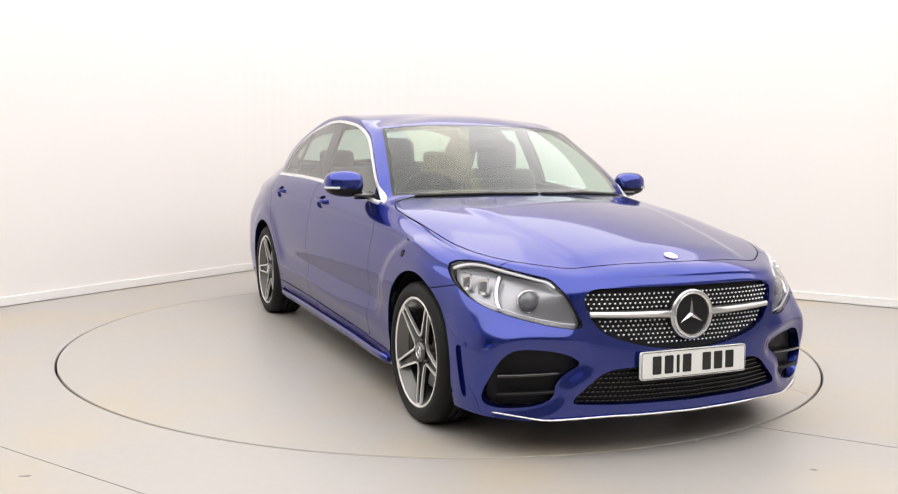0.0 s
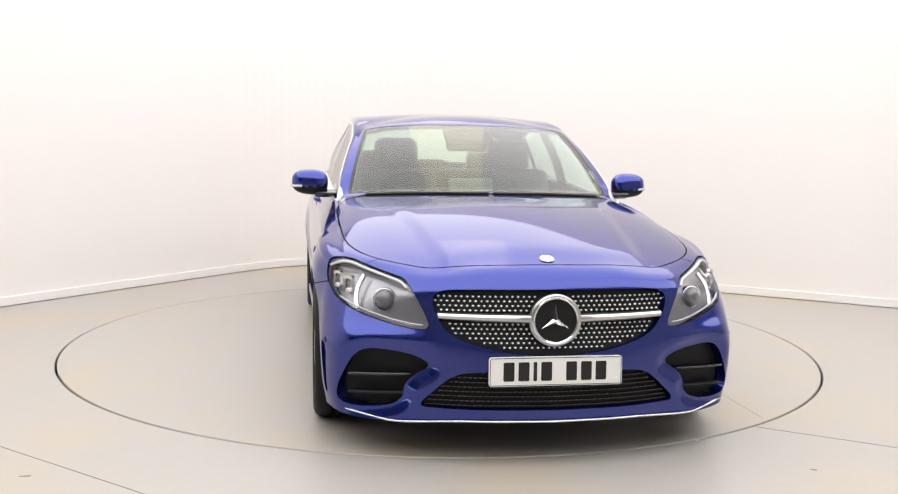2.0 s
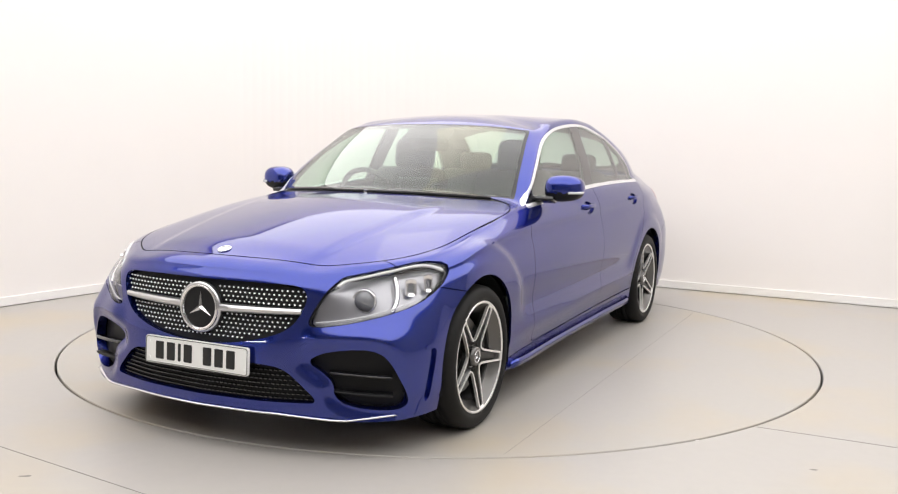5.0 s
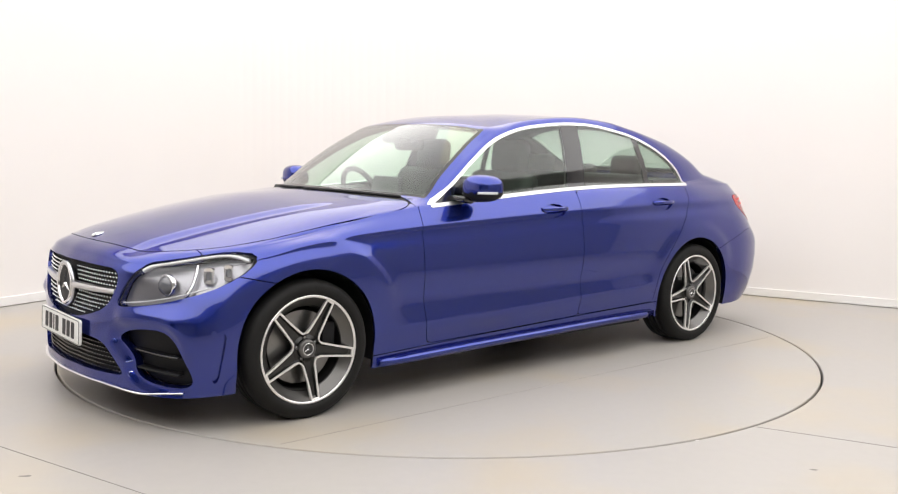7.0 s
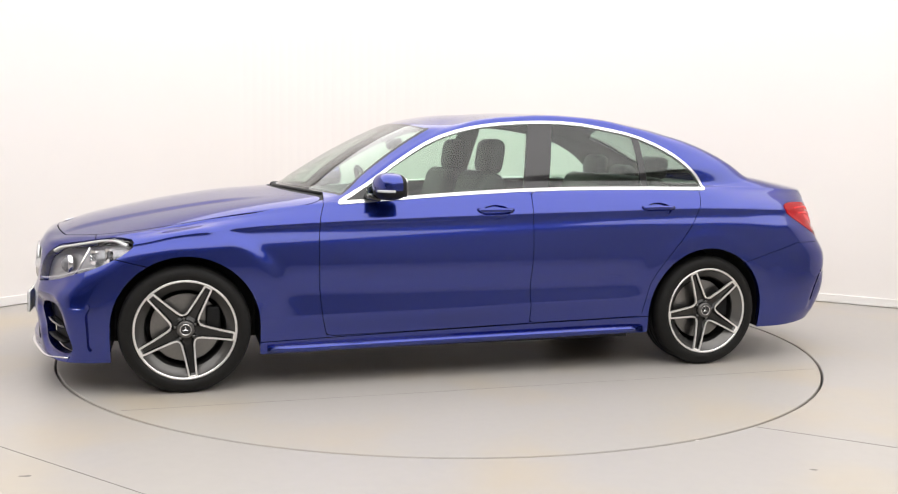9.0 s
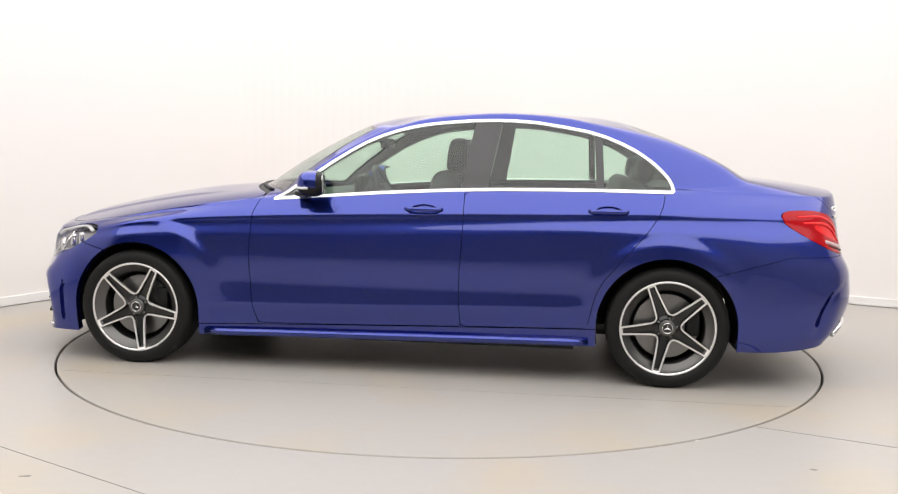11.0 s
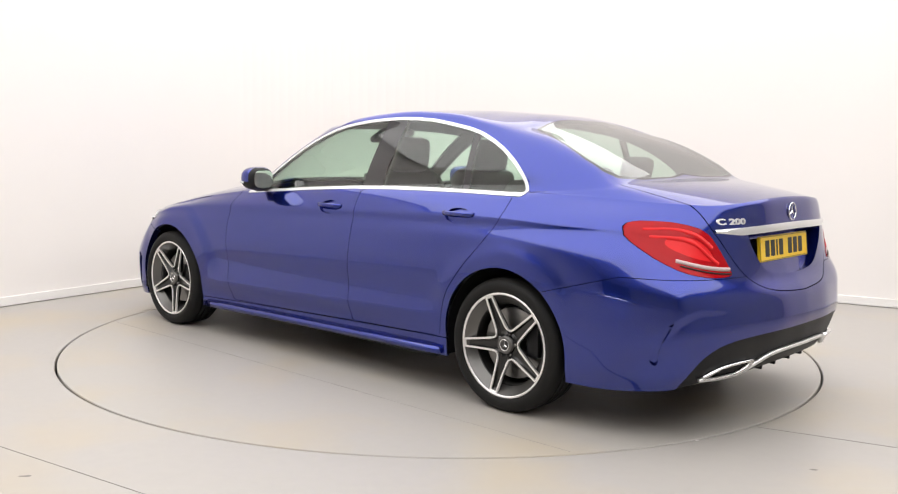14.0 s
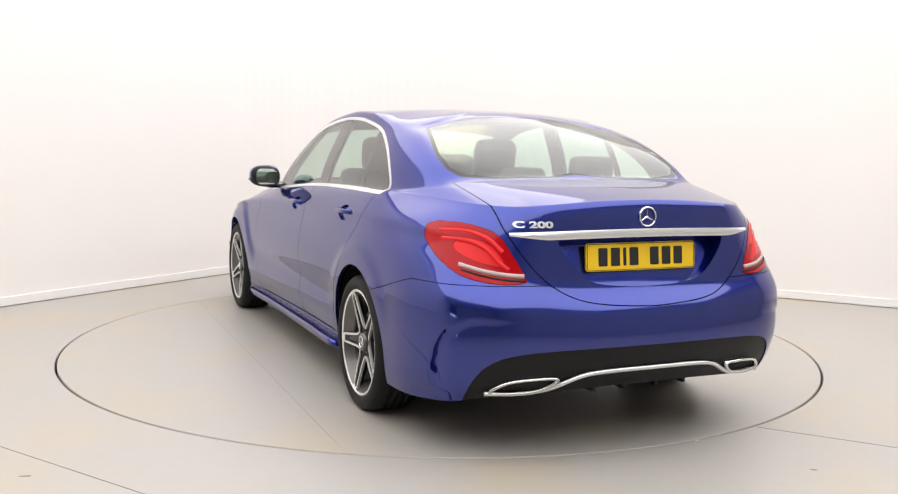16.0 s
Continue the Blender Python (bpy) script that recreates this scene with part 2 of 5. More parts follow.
# ============ the car: one skin, ringed round from nose to tail ============
# stations run along one half of each ring, from the nose's centre to the tail's centre
LEVELS = {
    "A": ((2.15, 0, .175), (2.13, .25, .17), (2.075, .48, .16), (2.01, .67, .15), (1.925, .80, .155), (1.76, .855, .16), (1.42, .865, .165), (1.0, .862, .17), (.4, .849, .175),
          (-.4, .851, .185), (-1.0, .864, .195), (-1.42, .88, .2), (-1.87, .865, .2), (-2.19, .775, .22), (-2.31, .63, .245), (-2.355, .42, .26), (-2.37, .2, .27), (-2.37, 0, .27)),
    "B": ((2.16, 0, .27), (2.14, .25, .27), (2.085, .48, .265), (2.025, .68, .26), (1.935, .818, .255), (1.78, .872, .26), (1.42, .885, .26), (1.0, .868, .25), (.4, .853, .255),
          (-.4, .856, .27), (-1.0, .872, .285), (-1.42, .89, .285), (-1.88, .882, .29), (-2.225, .80, .31), (-2.355, .645, .33), (-2.405, .42, .345), (-2.425, .2, .35), (-2.43, 0, .35)),
    "C": ((2.145, 0, .42), (2.125, .25, .42), (2.075, .48, .41), (2.02, .675, .40), (1.94, .82, .40), (1.78, .878, .41), (1.42, .893, .43), (1.0, .882, .345), (.4, .879, .349),
          (-.4, .882, .378), (-1.0, .888, .40), (-1.42, .90, .45), (-1.89, .893, .45), (-2.25, .812, .46), (-2.378, .655, .47), (-2.43, .42, .48), (-2.455, .2, .48), (-2.46, 0, .48)),
    "D": ((2.13, 0, .56), (2.11, .25, .56), (2.06, .48, .55), (1.975, .665, .535), (1.90, .805, .53), (1.75, .87, .55), (1.42, .895, .60), (1.0, .888, .59), (.4, .890, .60),
          (-.4, .894, .605), (-1.0, .897, .61), (-1.42, .905, .62), (-1.89, .893, .60), (-2.245, .81, .59), (-2.37, .65, .59), (-2.415, .42, .585), (-2.44, .2, .58), (-2.445, 0, .58)),
    "E": ((2.12, 0, .67), (2.10, .25, .67), (2.05, .47, .655), (1.945, .65, .64), (1.84, .78, .64), (1.70, .852, .66), (1.42, .885, .70), (1.0, .878, .71), (.4, .873, .73),
          (-.4, .877, .76), (-1.0, .885, .78), (-1.42, .89, .78), (-1.88, .866, .76), (-2.19, .775, .74), (-2.32, .62, .72), (-2.365, .41, .70), (-2.375, .2, .69), (-2.38, 0, .69)),
    "F": ((2.105, 0, .72), (2.085, .25, .718), (2.03, .468, .703), (1.905, .635, .705), (1.79, .76, .712), (1.66, .828, .724), (1.42, .855, .775), (1.0, .850, .812), (.4, .848, .836),
          (-.4, .852, .858), (-1.0, .856, .874), (-1.42, .852, .885), (-1.86, .808, .888), (-2.12, .735, .878), (-2.275, .59, .868), (-2.34, .40, .862), (-2.362, .2, .86), (-2.365, 0, .86)),
    "G": ((2.08, 0, .75), (2.06, .25, .745), (2.00, .46, .728), (1.88, .615, .738), (1.755, .725, .752), (1.63, .78, .768), (1.42, .79, .80), (1.0, .79, .875), (.4, .79, .935),
          (-.4, .79, .982), (-1.0, .785, .995), (-1.42, .765, 1.005), (-1.86, .70, .997), (-2.09, .645, .985), (-2.25, .535, .98), (-2.315, .38, .992), (-2.335, .2, 1.005), (-2.34, 0, 1.01)),
    "H": ((.90, 0, .975), (.88, .22, .973), (.82, .42, .966), (.735, .58, .957), (.665, .69, .948), (.655, .735, .933), (.66, .765, .915), (.57, .772, .93), (.28, .772, .947),
          (-.4, .774, .988), (-1.0, .768, 1.0), (-1.42, .752, 1.008), (-1.68, .705, 1.03), (-1.81, .645, 1.05), (-1.835, .565, 1.062), (-1.848, .40, 1.07), (-1.853, .2, 1.074), (-1.855, 0, 1.075)),
    "T": ((.23, 0, 1.338), (.222, .2, 1.335), (.205, .38, 1.327), (.18, .50, 1.316), (.155, .562, 1.308), (.10, .597, 1.302), (.02, .613, 1.307), (-.09, .615, 1.33), (-.25, .612, 1.353),
          (-.55, .607, 1.372), (-.85, .605, 1.355), (-1.05, .605, 1.322), (-1.20, .585, 1.303), (-1.27, .53, 1.30), (-1.26, .45, 1.312), (-1.23, .32, 1.338), (-1.21, .16, 1.356), (-1.205, 0, 1.36)),
}
# how far the bonnet, boot deck and glass bulge between their edges: (dx, dy, dz) at mid-way
DECK_BULGE = [.030, .030, .028, .026, .022, .018, .014, .006, 0, 0, 0, 0, 0, 0, .002, .004, .005, .005]
HOUSE_BULGE = [(0, 0, .022), (0, 0, .022), (0, 0, .022), (0, .004, .022), (0, .006, .022), (0, .008, .025), (0, .012, .028), (0, .014, .012), (0, .014, 0),
               (0, .014, 0), (0, .012, 0), (-.03, .012, .025), (-.03, .012, .028), (-.015, .01, .028), (-.01, .005, .025), (0, 0, .024), (0, 0, .024), (0, 0, .024)]
ROOF_X = (-1.27, -1.205, -.95, -.7, -.4, -.1, .1, .23)
ROOF_Z = (1.345, 1.36, 1.395, 1.412, 1.412, 1.392, 1.366, 1.338)
SUB = 8


def pchip(t, y, tq):
    t, y = np.asarray(t, float), np.asarray(y, float)
    h = np.diff(t)
    d = np.diff(y, axis=0) / h[:, None]
    m = np.zeros_like(y)
    a, b = d[:-1], d[1:]
    w1, w2 = (2 * h[1:] + h[:-1])[:, None], (h[1:] + 2 * h[:-1])[:, None]
    ok = a * b > 0
    with np.errstate(divide="ignore", invalid="ignore"):
        hm = (w1 + w2) / (w1 / a + w2 / b)
    m[1:-1] = np.where(ok, hm, 0)
    m[0], m[-1] = d[0], d[-1]
    i = np.clip(np.searchsorted(t, tq, side="right") - 1, 0, len(t) - 2)
    hh = h[i][:, None]
    u = ((tq - t[i]) / h[i])[:, None]
    return ((2 * u**3 - 3 * u**2 + 1) * y[i] + (u**3 - 2 * u**2 + u) * hh * m[i] + (-2 * u**3 + 3 * u**2) * y[i + 1] + (u**3 - u**2) * hh * m[i + 1])


NOSE_OUT = {"A": .042, "B": .035, "C": .044, "D": .040, "E": .036, "F": .025, "G": .008}
NOSE_FLAT = {"C": .002, "D": .009, "E": .011, "F": .009, "G": .003}
TAIL_IN = {"A": .035, "B": .030, "C": .022, "D": .020, "E": .022, "F": .008}


def body_grid():
    L = {k: np.array(v, float) for k, v in LEVELS.items()}
    for k, d in NOSE_OUT.items():                      # the nose reaches forward, less so round its corners
        L[k][:6, 0] += d * np.array((1, 1, .92, .6, .28, .06))
    for k, d in NOSE_FLAT.items():                     # a flatter front across the grille
        L[k][:5, 0] += d * np.array((0, .3, 1, .7, .2))
    for k, d in TAIL_IN.items():                       # rounder corners of the tail
        L[k][12:17, 0] += d * np.array((.1, .65, 1, .5, .1))
        L[k][12:15, 1] -= d * np.array((.0, .15, .2))
    L["T"][5:14, 2] += .016 * np.array((.3, .7, 1, 1, 1, 1, .9, .6, .2))
    L["e"] = L["E"] * .3 + L["F"] * .7
    side = np.clip((np.abs(np.arange(18) - 9.0) - 4.0) / -1.5 + 1, 0, 1)
    L["e"][:, 1] -= .0015 * side
    L["F"][:, 1] += .002 * side
    rows = [L[k] for k in "ABCDEeFG"]
    names = list("ABCDEeFG")
    for w in (.04, .25, .5, .75):
        p = L["G"] * (1 - w) + L["H"] * w
        p[:, 2] += np.array(DECK_BULGE) * 4 * w * (1 - w) * (1.25 - .5 * w)
        rows.append(p); names.append("deck%g" % w)
    rows.append(L["H"]); names.append("H")
    for w in (.25, .5, .75):
        rows.append(L["H"] * (1 - w) + L["T"] * w + np.array(HOUSE_BULGE) * 4 * w * (1 - w)); names.append("house%g" % w)
    rows.append(L["T"]); names.append("T")
    spine = L["T"].copy()
    spine[:, 0] = spine[:, 0] * .55 - .25
    spine[:, 0] = np.minimum.accumulate(spine[:, 0]) - .002 * np.arange(18)
    spine[:, 1] = 0
    spine[:, 2] = np.interp(spine[:, 0], ROOF_X, ROOF_Z)
    for w in (.12, .4, .7, 1.0):
        p = L["T"] * (1 - w) + spine * w
        p[:, 2] = L["T"][:, 2] + (spine[:, 2] - L["T"][:, 2]) * (1 - (1 - w) ** 2)
        rows.append(p); names.append("roof%g" % w)
    K = np.array(rows)                                # levels x stations x 3
    # along the stations
    ns = K.shape[1]
    sq = np.linspace(0, ns - 1, (ns - 1) * SUB + 1)
    fine = []
    for r in K:
        t = np.concatenate([[0], np.cumsum(np.linalg.norm(np.diff(r, axis=0), axis=1) + 1e-4)])
        tq = np.interp(sq, np.arange(ns), t)
        fine.append(pchip(t, r, tq))
    K = np.array(fine)
    # across the levels
    subs = {"A": 5, "B": 6, "C": 6, "D": 6, "E": 4, "e": 3, "F": 4, "G": 2, "deck0.04": 8, "deck0.25": 8, "deck0.5": 8, "deck0.75": 8, "H": 6, "house0.25": 6, "house0.5": 6, "house0.75": 6, "T": 3, "roof0.12": 5, "roof0.4": 5, "roof0.7": 5}
    vq = [i + k / subs[names[i]] for i in range(len(names) - 1) for k in range(subs[names[i]])] + [len(names) - 1]
    vq = np.array(vq)
    out = np.zeros((len(vq), K.shape[1], 3))
    for c in range(K.shape[1]):
        col = K[:, c]
        t = np.concatenate([[0], np.cumsum(np.linalg.norm(np.diff(col, axis=0), axis=1) + 1e-4)])
        out[:, c] = pchip(t, col, np.interp(vq, np.arange(len(names)), t))
    G = out
    iH, iT, iG = (int(np.argmin(abs(vq - names.index(k)))) for k in ("H", "T", "G"))
    for k in range(24):                                # ease along the stations without shrinking
        ext = np.concatenate([G[:, 1:2] * (1, -1, 1), G, G[:, -2:-1] * (1, -1, 1)], axis=1)
        G = G + (.5 if k % 2 == 0 else -.52) * (.5 * (ext[:, :-2] + ext[:, 2:]) - G)
    for k in range(60):                                # the roof and its rails more so
        R = G[iH + 3:]
        ext = np.concatenate([R[:, 1:2] * (1, -1, 1), R, R[:, -2:-1] * (1, -1, 1)], axis=1)
        G[iH + 3:] = R + (.5 if k % 2 == 0 else -.512) * (.5 * (ext[:, :-2] + ext[:, 2:]) - R)
    for k in range(4):                                 # ease across the levels, but not over the glass base
        H = G.copy()
        H[1:-1] += (.5 if k % 2 == 0 else -.5) * (.5 * (G[:-2] + G[2:]) - G[1:-1])
        for q in (*range(iG - 3, iG + 6), iH - 3, iH - 2, iH - 1, iH, iH + 1):
            H[q] = G[q]
        thin = np.linalg.norm(G[iG] - G[iH], axis=1) < .5
        H[iG - 3:iH + 3, thin] = G[iG - 3:iH + 3, thin]
        G = H
    def sheet(rows, cols, axis, deg):
        """Draw a patch of the grid onto one smooth polynomial sheet, easing in from its edges."""
        P = G[rows, cols].reshape(-1, 3)
        oth = [i for i in range(3) if i != axis]
        u, v = P[:, oth[0]], P[:, oth[1]]
        if axis == 2:
            u0, us, vs_ = u.mean(), u.std(), .8
            terms = [((u - u0) / us) ** i * (v / vs_) ** (2 * j) for i in range(deg + 1) for j in range(deg // 2 + 2) if i + j <= deg]
        else:
            v0, vd = v.mean(), v.std()
            terms = [((v - v0) / vd) ** i * (u / .7) ** (2 * j) for i in range(deg + 1) for j in range(deg // 2 + 2) if i + j <= deg]
        A = np.stack(terms, 1)
        fit = (A @ np.linalg.lstsq(A, P[:, axis], rcond=None)[0]).reshape(G[rows, cols].shape[:2])
        nr, nc = fit.shape
        wr = np.clip(np.minimum(np.arange(nr), nr - 1 - np.arange(nr)) / 3.0, 0, 1)[:, None]
        edge = np.arange(nc) if cols.stop is None else nc - 1 - np.arange(nc)
        wc = np.clip(edge / 6.0, 0, 1)[None]
        w = wr * wc
        G[rows, cols, axis] = G[rows, cols, axis] * (1 - w) + fit * w
    sheet(slice(iG, iH + 1), slice(0, 6 * SUB), 2, 5)
    sheet(slice(iG, iH + 1), slice(13 * SUB, None), 2, 4)
    sheet(slice(iH, iT + 1), slice(0, 4 * SUB + 5), 0, 3)
    sheet(slice(iH, iT + 1), slice(13 * SUB + 4, None), 0, 3)
    def finer(A, axis, flip=None):
        """Twice the rows or columns, on a smooth curve through the old ones."""
        A = np.moveaxis(A, axis, 0)
        first, last = (A[1] * flip, A[-2] * flip) if flip is not None else (2 * A[0] - A[1], 2 * A[-1] - A[-2])
        ext = np.concatenate([first[None], A, last[None]])
        mid = (-ext[:-3] + 9 * ext[1:-2] + 9 * ext[2:-1] - ext[3:]) / 16
        out = np.empty((2 * len(A) - 1, *A.shape[1:]))
        out[0::2], out[1::2] = A, mid
        return np.moveaxis(out, 0, axis)
    G = finer(G, 1, np.array((1, -1, 1.0)))
    sq = np.interp(np.arange(2 * len(sq) - 1) / 2, np.arange(len(sq)), sq)
    G = np.concatenate([finer(G[:iG + 1], 0), G[iG + 1:]])
    vq = np.concatenate([np.interp(np.arange(2 * iG + 1) / 2, np.arange(iG + 1), vq[:iG + 1]), vq[iG + 1:]])
    iG *= 2
    iC, iF = (int(np.argmin(abs(vq - names.index(k)))) for k in ("C", "F"))
    step = lambda a: np.clip(a, 0, 1) ** 2 * (3 - 2 * np.clip(a, 0, 1))
    B = G[:iG + 1]
    x, y, z = B[..., 0].copy(), B[..., 1].copy(), B[..., 2].copy()
    flank = step((y - .70) / .08)
    doors = step((1.10 - np.abs(x + .02)) / .25) * flank
    # shoulder crease, hollow door skins and the ridge low on the doors
    ds = z - z[iF]
    long = step((1.45 - x) / .35) * step((x + 2.0) / .45) * flank
    dy = .0075 * np.exp(-np.abs(ds) / np.where(ds > 0, .03, .035)) * long
    dr = z - z[iC]
    dy = dy + (.006 * np.exp(-np.abs(dr) / np.where(dr > 0, .035, .03)) - .013 * np.exp(-((z - .475) / .065) ** 2)) * doors
    # flared arches
    for cx, cz, r0, w, h in ((1.415, .31, .525, .05, .016), (-1.41, .30, .49, .07, .009)):
        d = np.hypot(x - cx, z - cz)
        dy = dy + h * step((r0 - d) / w) * step((z - .34) / .24) * flank * step((1.74 - x) / .2) * step((x + 1.86) / .15)
    # step in the rear bumper's corners
    edge = np.interp(z, (.30, .34, .42, .50, .55), (-2.14, -2.145, -2.165, -2.225, -2.29))
    f = edge - x
    dy = dy - .011 * step(f / .02) * np.exp(-np.clip(f, 0, 1) / .09) * step((.57 - z) / .03) * step((z - .27) / .03) * (x < -2.0)
    B[..., 1] = y + dy
    # bumper: brow over the side intakes, hollow round them
    nose = (x > 1.7) * step((y - .44) / .1)
    di = sdf(chaikin(INTAKE, 2), np.stack([y, z], -1).reshape(-1, 2)).reshape(y.shape)
    dx = .018 * np.exp(-((z - .475) / .045) ** 2) * nose - .02 * step(1 - np.clip(di, 0, 1) / .055) * (x > 1.7)
    B[..., 0] = x + dx * step((.86 - y) / .1)
    # raised middle of the bonnet
    D = G[iG:iG + 34]
    x, y = D[..., 0], D[..., 1]
    yc = .44 + .13 * (2.0 - x) / 1.1
    D[..., 2] += .009 * step((yc - y) / .07) * step((2.06 - x) / .16) * step((x - .95) / .3)
    G[:, 0, 1] = 0
    G[:, -1, 1] = 0
    G[-1, :, 1] = 0
    return G, sq, vq, names


class Skin:
    """Half of the car's outer skin as loose polygons with labels, which can be cut along curves."""

    def __init__(self):
        G, sq, vq, names = body_grid()
        self.names = names
        nv, ns = G.shape[:2]
        self.V = G.reshape(-1, 3)
        self.Q = np.stack(np.meshgrid(vq, sq, indexing="ij"), -1).reshape(-1, 2)
        self.F, self.L = [], []
        iG, iH, iT = (names.index(k) for k in "GHT")
        for i in range(nv - 1):
            v = .5 * (vq[i] + vq[i + 1])
            lab = "body" if v < iG else "deck" if v < iH else "house" if v < iT else "roof"
            for j in range(ns - 1):
                a = i * ns + j
                self.F.append((a, a + 1, a + ns + 1, a + ns))
                self.L.append(lab)
        N = np.zeros_like(self.V)
        F = np.array(self.F)
        d1, d2 = self.V[F[:, 2]] - self.V[F[:, 0]], self.V[F[:, 3]] - self.V[F[:, 1]]
        fn = np.cross(d1, d2)
        for k in range(4):
            np.add.at(N, F[:, k], fn)
        N[np.abs(self.V[:, 1]) < 1e-6, 1] = 0
        ln = np.linalg.norm(N, axis=1)
        ln[ln == 0] = 1
        self.N = N / ln[:, None]

    def cut(self, froms, f, inside, gap=0.0, zone=None, gaplabel="gap"):
        """Give `inside` to what lies where f < 0, of the faces so labelled; with a gap, a strip of that half-width round the curve becomes a groove."""
        if gap:
            self.cut(froms, lambda v, q: f(v, q) - gap, "tmp_in", 0, zone)
            self.cut(("tmp_in",), lambda v, q: f(v, q) + gap, inside, 0, None)
            self.L = [gaplabel if l == "tmp_in" else l for l in self.L]
            return
        val = f(self.V, self.Q)
        val = np.where(np.abs(val) < 2e-4, 0, val)
        V, Q, N = list(self.V), list(self.Q), list(self.N)
        cache = {}
        F2, L2 = [], []
        C = None
        for face, lab in zip(self.F, self.L):
            if lab not in froms or (zone is not None and not zone(np.mean([self.V[i] for i in face], axis=0))):
                F2.append(face); L2.append(lab)
                continue
            vs = [val[i] for i in face]
            if min(vs) >= 0:
                F2.append(face); L2.append(lab)
                continue
            if max(vs) <= 0:
                F2.append(face); L2.append(inside)
                continue
            pos, neg = [], []
            n = len(face)
            for k in range(n):
                a, b = face[k], face[(k + 1) % n]
                fa, fb = vs[k], vs[(k + 1) % n]
                if fa >= 0: pos.append(a)
                if fa <= 0: neg.append(a)
                if fa * fb < 0:
                    key = (a, b) if a < b else (b, a)
                    if key not in cache:
                        t = fa / (fa - fb)
                        V.append(V[a] * (1 - t) + V[b] * t)
                        Q.append(Q[a] * (1 - t) + Q[b] * t)
                        m = N[a] * (1 - t) + N[b] * t
                        N.append(m / (np.linalg.norm(m) or 1))
                        cache[key] = len(V) - 1
                    pos.append(cache[key]); neg.append(cache[key])
            if len(pos) > 2:
                F2.append(tuple(pos)); L2.append(lab)
            if len(neg) > 2:
                F2.append(tuple(neg)); L2.append(inside)
        self.V, self.Q, self.N, self.F, self.L = np.array(V), np.array(Q), np.array(N), F2, L2

    def take(self, *labels, both=False, mirror=False, push=0.0, edge=0.012):
        """Vertices, faces and normals of the faces so labelled, with turned-in edges; push sinks them."""
        fs = [f for f, l in zip(self.F, self.L) if l in labels]
        ids = sorted({i for f in fs for i in f})
        ix = {i: k for k, i in enumerate(ids)}
        V = self.V[ids] - self.N[ids] * push
        N = self.N[ids].copy()
        fs = [tuple(ix[i] for i in f) for f in fs]
        if edge:
            cnt = {}
            for f in fs:
                for k in range(len(f)):
                    a, b = f[k], f[(k + 1) % len(f)]
                    cnt[(a, b)] = cnt.get((a, b), 0) + 1
            rim = [(a, b) for (a, b) in cnt if (b, a) not in cnt and not (abs(V[a][1]) < 1e-5 and abs(V[b][1]) < 1e-5)]
            rid = sorted({i for e in rim for i in e})
            base = len(V)
            top = {i: base + k for k, i in enumerate(rid)}
            low = {i: base + len(rid) + k for k, i in enumerate(rid)}
            inw = np.zeros((len(rid), 3))
            pos = {i: k for k, i in enumerate(rid)}
            for a, b in rim:                            # outward normal of the turned-in wall
                e = V[b] - V[a]
                o = np.cross(e, N[a])
                o = o / (np.linalg.norm(o) or 1)
                inw[pos[a]] += o
                inw[pos[b]] += o
            inw /= np.maximum(np.linalg.norm(inw, axis=1), 1e-6)[:, None]
            V = np.concatenate([V, V[rid], V[rid] - N[rid] * edge])
            N = np.concatenate([N, inw, inw])
            for a, b in rim:
                fs.append((top[b], top[a], low[a], low[b]))
        if both or mirror:
            V2, N2 = V * (1, -1, 1), N * (1, -1, 1)
            f2 = [tuple(reversed(f)) for f in fs]
            if mirror:
                return V2, f2, N2
            n = len(V)
            on = [abs(p[1]) < 1e-5 for p in V]
            f2 = [tuple(i if on[i] else i + n for i in f) for f in f2]
            return np.concatenate([V, V2]), fs + f2, np.concatenate([N, N2])
        return V, fs, N


def chaikin(p, n=3, closed=True):
    p = np.array(p, float)
    for _ in range(n):
        q = np.roll(p, -1, 0)
        if closed:
            p = np.stack([.75 * p + .25 * q, .25 * p + .75 * q], 1).reshape(-1, 2)
        else:
            p = np.concatenate([p[:1], np.stack([.75 * p[:-1] + .25 * p[1:], .25 * p[:-1] + .75 * p[1:]], 1).reshape(-1, 2), p[-1:]])
    return p


def sdf(poly, pts):
    """Signed distance to a closed outline, negative inside."""
    d = np.full(len(pts), 1e9)
    ins = np.zeros(len(pts), bool)
    n = len(poly)
    for i in range(n):
        a, b = poly[i], poly[(i + 1) % n]
        e = b - a
        w = pts - a
        t = np.clip((w @ e) / max(e @ e, 1e-12), 0, 1)
        d = np.minimum(d, np.linalg.norm(w - t[:, None] * e, axis=1))
        c = ((a[1] > pts[:, 1]) != (b[1] > pts[:, 1]))
        with np.errstate(divide="ignore", invalid="ignore"):
            xi = (b[0] - a[0]) * (pts[:, 1] - a[1]) / (b[1] - a[1] if b[1] != a[1] else 1e-12) + a[0]
        ins ^= c & (pts[:, 0] < xi)
    return np.where(ins, -d, d)


def curve(poly, axes, grow=0.0, ease=2):
    p = chaikin(poly, ease) if ease else np.array(poly, float)
    ij = ["xyz".index(a) for a in axes]
    return lambda v, q: sdf(p, v[:, ij]) - grow


